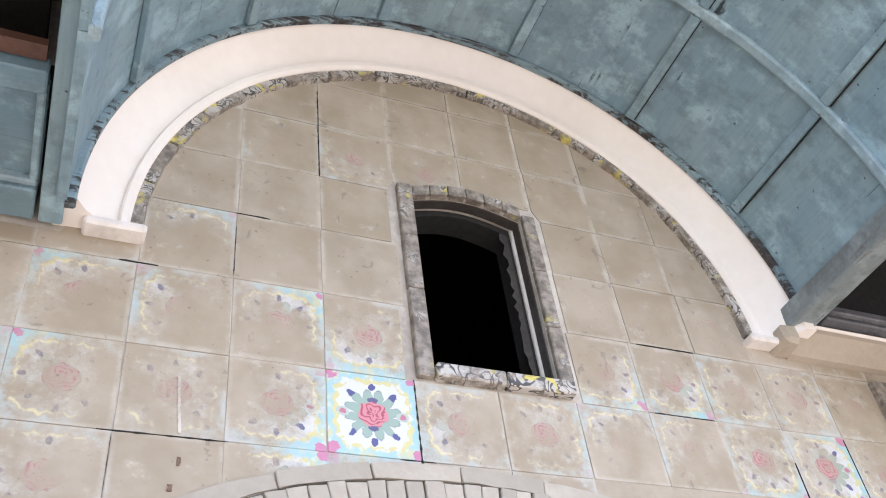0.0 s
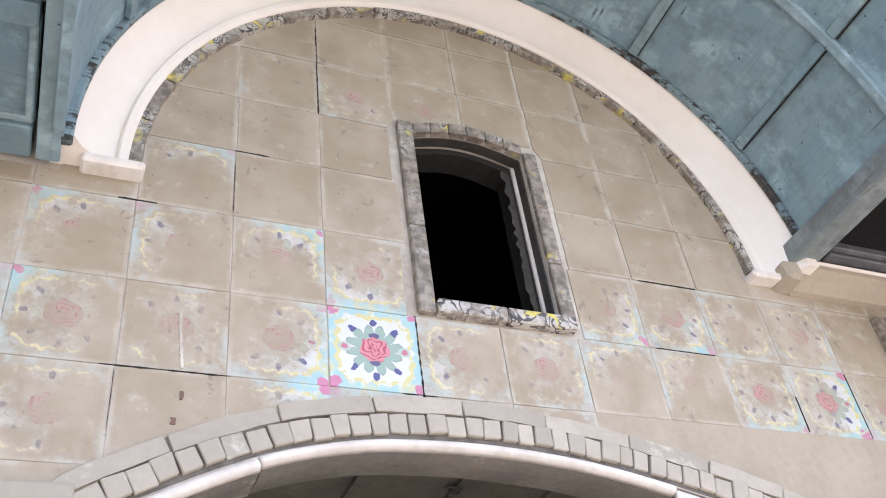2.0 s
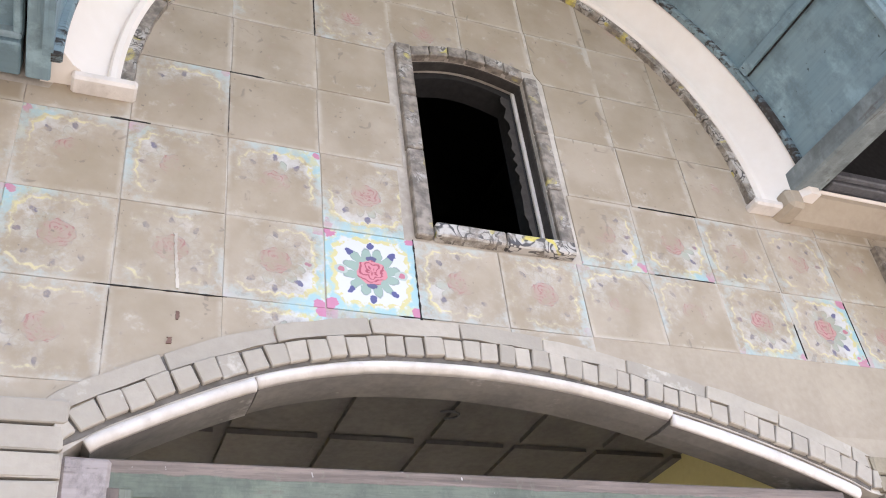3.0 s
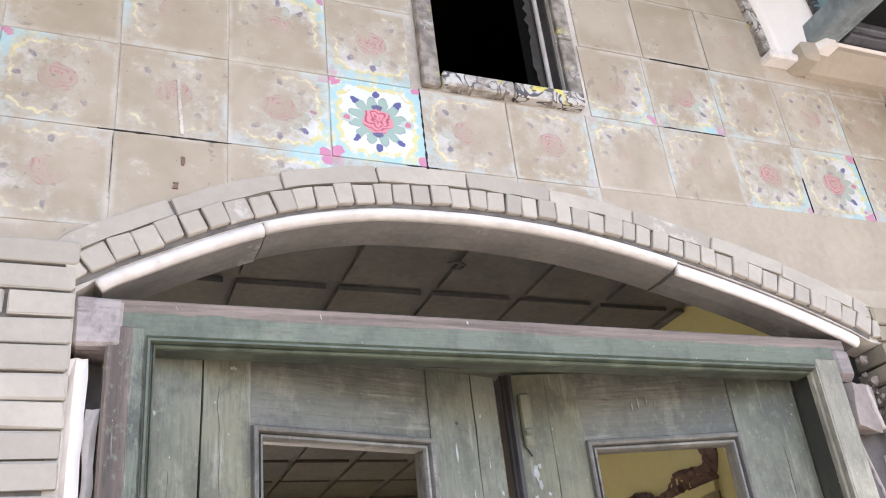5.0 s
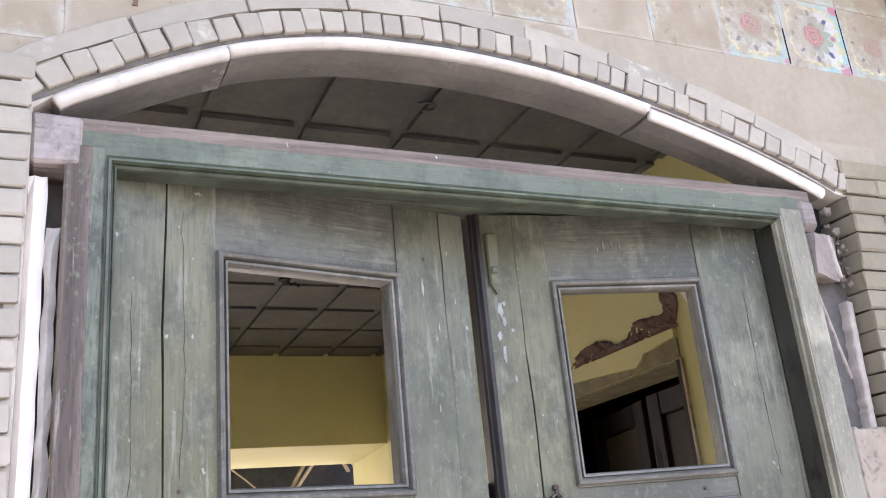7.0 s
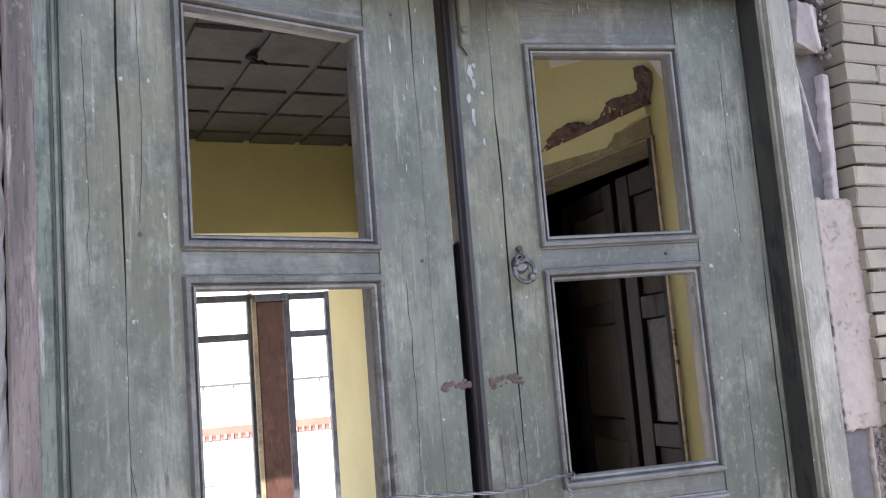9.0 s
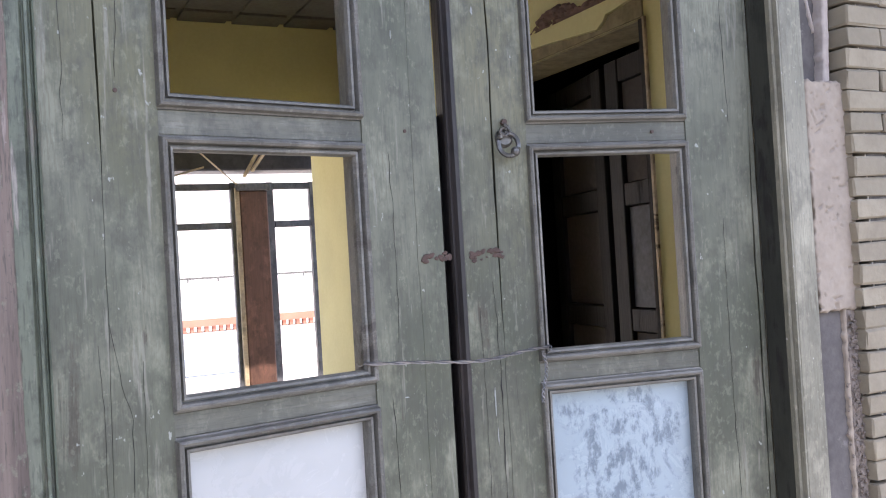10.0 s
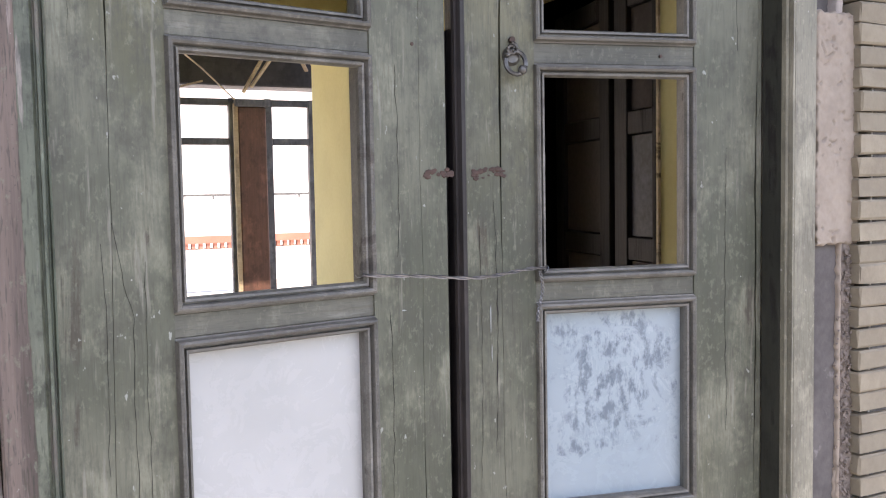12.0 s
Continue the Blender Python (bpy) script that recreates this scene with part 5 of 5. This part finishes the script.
add_box(bm, RX0, RX1, 0.121, RY1, CZ + 0.008, CZ + 0.06)
for x in xs:
    for y in ys:
        h = RNG.uniform(-0.004, 0.004)
        xa, xb, ya, yb = max(x + 0.016, RX0), min(x + DX - 0.016, RX1), max(y + 0.014, 0.17), min(y + DY - 0.022, RY1)
        if xb > xa and yb > ya:
            add_box(bm, xa, xb, ya, yb, CZ - 0.003 + h * 0.6, CZ + 0.03)
ceil = part("ceiling", bm, M_CEIL)
tagged(ceil, "dusty grey-brown ceiling of small square panels", "ceiling", kind="structure")
bulb = thing("ceiling_hook", "small dark lamp hook on the ceiling", "hook")
part("rose", tube([(0.178, 1.665, CZ + 0.0), (0.178, 1.665, CZ - 0.015)], 0.022, 10), M_VOID, bulb)
part("wire", tube([(0.178, 1.665, CZ - 0.012), (0.2, 1.66, CZ - 0.03), (0.215, 1.67, CZ - 0.02), (0.23, 1.66, CZ - 0.035)], 0.005, 6), M_VOID, bulb)
hook = thing("ceiling_hook", "curled wire on a ceiling panel", "hook")
part("wire", tube([(0.186 + 0.03 * math.sin(a), 0.34 + 0.02 * math.cos(a), CZ - 0.006) for a in [i * 0.5 for i in range(9)]], 0.003, 6), M_GREYWOOD, hook)

# fallen plaster over the side doorway: strips on the wall face
ruin = thing("broken_lintel", "cracked yellow lintel band under exposed brown masonry", "plaster", kind="structure")


def wall_strip(pts, d, mt, name, label=""):
    """A patch on the side wall: outline in y and z, d proud of it."""
    bm = bmesh.new()
    a = [bm.verts.new((RX1 - d, y, z)) for y, z in pts]
    b = [bm.verts.new((RX1 + 0.002, y, z)) for y, z in pts]
    bm.faces.new(a)
    for i in range(len(pts)):
        bm.faces.new((a[i], a[(i + 1) % len(pts)], b[(i + 1) % len(pts)], b[i]))
    return part(name, bm, mt, ruin, label)


def rough_masonry(lower, upper, y0, y1, name, label=""):
    """Broken masonry between two curves over y, with lumps standing proud."""
    bm = bmesh.new()
    ny, nz = int((y1 - y0) / 0.008), 9
    rows = []
    for i in range(ny + 1):
        y = y0 + (y1 - y0) * i / ny
        a = lerp_curve(lower, y) + 0.004 * noise.noise((y * 60, 0, 1))
        b = max(a + 0.002, lerp_curve(upper, y) + 0.009 * noise.noise((y * 38, 4, 0)) + 0.004 * noise.noise((y * 110, 9, 0)))
        col = []
        for j in range(nz + 1):
            z = a + (b - a) * j / nz
            rim = 0.0 if 0 < j < nz else 0.006
            lump = 0.009 * noise.cell((round(y / 0.05 + 0.5 * (int(z / 0.03) % 2)), round(z / 0.03), 2)) + 0.006 * noise.noise((y * 70, z * 70, 5))
            col.append(bm.verts.new((RX1 - 0.008 - lump + rim, y, z)))
        rows.append(col)
    for p, q in zip(rows, rows[1:]):
        for j in range(nz):
            bm.faces.new((p[j], p[j + 1], q[j + 1], q[j]))
    r = bmesh.ops.extrude_face_region(bm, geom=bm.faces[:])
    for v in r["geom"]:
        if isinstance(v, bmesh.types.BMVert):
            v.co.x = RX1 + 0.003
    return part(name, bm, M_RAW, ruin, label)


rough_masonry([(0.535, 2.243), (1.12, 2.247)], [(0.535, 2.25), (0.58, 2.293), (0.66, 2.303), (0.73, 2.302), (0.79, 2.266), (0.82, 2.262), (0.88, 2.292), (1.0, 2.297), (1.06, 2.275), (1.12, 2.248)], 0.535, 1.12, "exposed_masonry", "brown exposed masonry")
rough_masonry([(0.517, 2.3), (0.54, 2.25), (0.585, 2.285)], [(0.517, 2.328), (0.545, 2.352), (0.585, 2.362)], 0.517, 0.585, "exposed_masonry")
band = [(0.545, 2.216), (0.6, 2.213), (0.65, 2.206), (0.69, 2.204), (0.705, 2.188), (0.735, 2.172), (0.8, 2.178), (0.95, 2.19), (1.12, 2.203), (1.46, 2.2)]
wall_strip(band + [(1.46, 2.244), (0.545, 2.24)], 0.014, M_YELLOW, "lintel_band", "cracked yellow plaster band")
wall_strip([(0.545, 2.159), (1.46, 2.159)] + [(y, z - 0.002) for y, z in band[::-1]], 0.006, M_CORE, "lintel_core", "bare mud plaster under the band")
wall_strip([(0.2, 2.34), (0.4, 2.29), (0.47, 2.285), (0.53, 2.38), (0.7, 2.44), (1.0, 2.5), (1.0, 2.53), (0.6, 2.5), (0.2, 2.42)], 0.005, M_WHITE, "peeling_plaster", "pale peeling plaster")
part("lintel_soffit", box(RX1 - 0.004, RX1 + 0.142, 0.566, 1.449, 2.15, 2.1565), M_CORE, ruin)
part("door_lining", box(RX1 - 0.008, RX1 + 0.15, 0.536, 0.5445, 0.0, 2.158), M_LATH, ruin, "pale wooden lining edge")
part("door_lining", box(RX1 - 0.004, RX1 + 0.15, 0.5447, 0.565, 0.0, 2.156), M_DOOR2, ruin, "dark inner door post")

# side room with two old leaves; near-black walls stand for its dark
side_room = tagged(part("wall_side_room", box(1.12, 2.6, 0.2, 2.7, -0.01, 2.9), M_VOID), "side room, walls coloured near-black to look unlit", "wall", kind="structure")
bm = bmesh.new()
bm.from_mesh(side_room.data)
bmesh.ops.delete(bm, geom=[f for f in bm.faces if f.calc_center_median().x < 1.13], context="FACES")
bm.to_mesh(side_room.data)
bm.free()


def inner_leaf(m, label, width, glazed):
    """An old panelled leaf; glazed says which panels from the bottom are glass."""
    d = thing("inner_door", label, "door", "leaves of the side door", at=m)
    for a, b in ((0.0, 0.075), (width - 0.075, width)):
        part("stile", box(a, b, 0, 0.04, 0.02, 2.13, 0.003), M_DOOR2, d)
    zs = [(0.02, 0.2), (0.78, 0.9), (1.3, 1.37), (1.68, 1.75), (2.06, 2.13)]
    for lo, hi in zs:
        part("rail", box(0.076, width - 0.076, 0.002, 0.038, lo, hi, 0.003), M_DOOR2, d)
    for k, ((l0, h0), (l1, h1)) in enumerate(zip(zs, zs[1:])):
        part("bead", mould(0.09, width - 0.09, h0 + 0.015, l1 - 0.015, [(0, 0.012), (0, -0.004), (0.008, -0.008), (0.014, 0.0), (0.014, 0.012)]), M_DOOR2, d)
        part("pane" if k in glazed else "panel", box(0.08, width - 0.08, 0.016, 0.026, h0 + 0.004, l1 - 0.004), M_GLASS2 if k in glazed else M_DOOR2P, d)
    return d


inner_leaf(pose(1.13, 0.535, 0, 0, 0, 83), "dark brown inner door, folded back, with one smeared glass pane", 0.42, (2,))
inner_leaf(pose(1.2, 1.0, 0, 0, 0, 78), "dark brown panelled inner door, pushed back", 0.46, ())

# ---- veranda beyond the back opening ----
post = thing("veranda_post", "brown painted square wooden post", "post")
part("shaft", box(0.875, 1.062, 4.66, 4.84, 0.0, 2.1, 0.008), M_BROWN, post)
part("cap", box(0.85, 1.085, 4.64, 4.86, 2.1, 2.15, 0.008), M_GREYWOOD, post)


def veranda_window(x0, x1, label):
    w = thing("veranda_window", label, "window", "veranda window frames")
    for x in (x0, x1 - 0.05):
        part("stile", box(x, x + 0.05, 4.7, 4.75, 0.0, 2.16, 0.004), M_GREYWOOD, w)
    for z in (0.3, 1.85, 2.11):
        part("rail", box(x0 + 0.051, x1 - 0.051, 4.7, 4.75, z, z + 0.045, 0.004), M_GREYWOOD, w)
    return w


veranda_window(-0.3, 0.872, "grey wooden window frame with no glass")
veranda_window(1.065, 1.42, "grey wooden window frame with no glass")
part("lath", box(0.845, 0.873, 4.66, 4.69, 0.0, 2.12), M_LATH, post, "pale wooden cover strip")
beam = thing("veranda_beam", "dark sagging veranda beam", "beam")
part("timber", box(-1.6, 3.0, 4.6, 4.85, 2.23, 2.42, 0.01), M_DARKWOOD, beam)
vroof = tagged(part("ceiling_veranda", box(-1.6, 1.6, 3.95, 5.0, 2.6, 2.66), M_DARKWOOD), "dark broken boarding under the veranda roof", "ceiling", kind="structure")
for i, (x0, y0, z0, x1, y1, z1) in enumerate(((0.9, 4.4, 2.2, 1.12, 4.0, 2.6), (0.86, 4.45, 2.17, 1.05, 4.1, 2.6), (0.3, 4.5, 2.15, 0.66, 4.62, 2.26), (1.3, 4.5, 2.33, 1.0, 4.1, 2.6), (1.4, 4.5, 2.27, 1.05, 4.1, 2.6), (1.5, 4.4, 2.33, 1.1, 4.2, 2.6))):
    a, b = Vector((x0, y0, z0)), Vector((x1, y1, z1))
    ob = part("lath", box(-0.012, 0.012, -0.006, 0.006, 0, (b - a).length, 0.001), M_LATH)
    ob.matrix_basis = Matrix.Translation(a) @ (b - a).to_track_quat("Z", "Y").to_matrix().to_4x4()
    tagged(ob, "splintered pale lath hanging from the veranda roof", "lath", "broken laths")
cable = tagged(part("cable", tube([(0.2, 3.9, 2.6), (0.35, 4.0, 2.38), (0.55, 4.2, 2.28), (0.86, 4.66, 2.14)], 0.005, 6), M_LATH), "thin pale cable hanging under the veranda roof", "cable")

# ---- neighbour across the yard ----
nb = thing("neighbour_house", "pale neighbouring house with a red brick cornice", "house")
part("wall", box(-14, 22, 14.0, 14.4, -0.2, 0.62), M_NB_WALL, nb)
part("cornice", box(-14, 22, 13.9, 14.4, 0.72, 0.84), M_NB_BRICK, nb)
for i in range(60):
    part("brick", box(0.5 + i * 0.12, 0.56 + i * 0.12, 13.92, 14.02, 0.63, 0.72), M_NB_BRICK, nb)
part("parapet", box(-14, 22, 14.05, 14.3, 0.84, 1.45), M_NB_WALL, nb)
# Pale wall added as a backdrop for the glare above the parapet.
part("upper_wall", box(-14, 22, 17.0, 17.3, 1.0, 9.0), M_NB_WALL, nb)
part("railing", box(-14, 22, 14.1, 14.14, 1.5, 1.54), M_METAL, nb)
for i in range(16):
    part("baluster", box(0.2 + i * 0.5, 0.23 + i * 0.5, 14.1, 14.13, 1.45, 1.5), M_METAL, nb)
yard = tagged(part("ground_yard", box(-400, 400, 6.2, 800, -0.25, -0.02), M_YARD), "bright back yard", "ground", kind="structure")
# Blue shape of unknown kind, built as a plain box.
tank = thing("blue_object", "unidentified pale blue object before the neighbouring house", "tank")
part("body", box(1.9, 2.9, 13.2, 13.7, -0.02, 0.32, 0.05), M_NB_BLUE, tank)
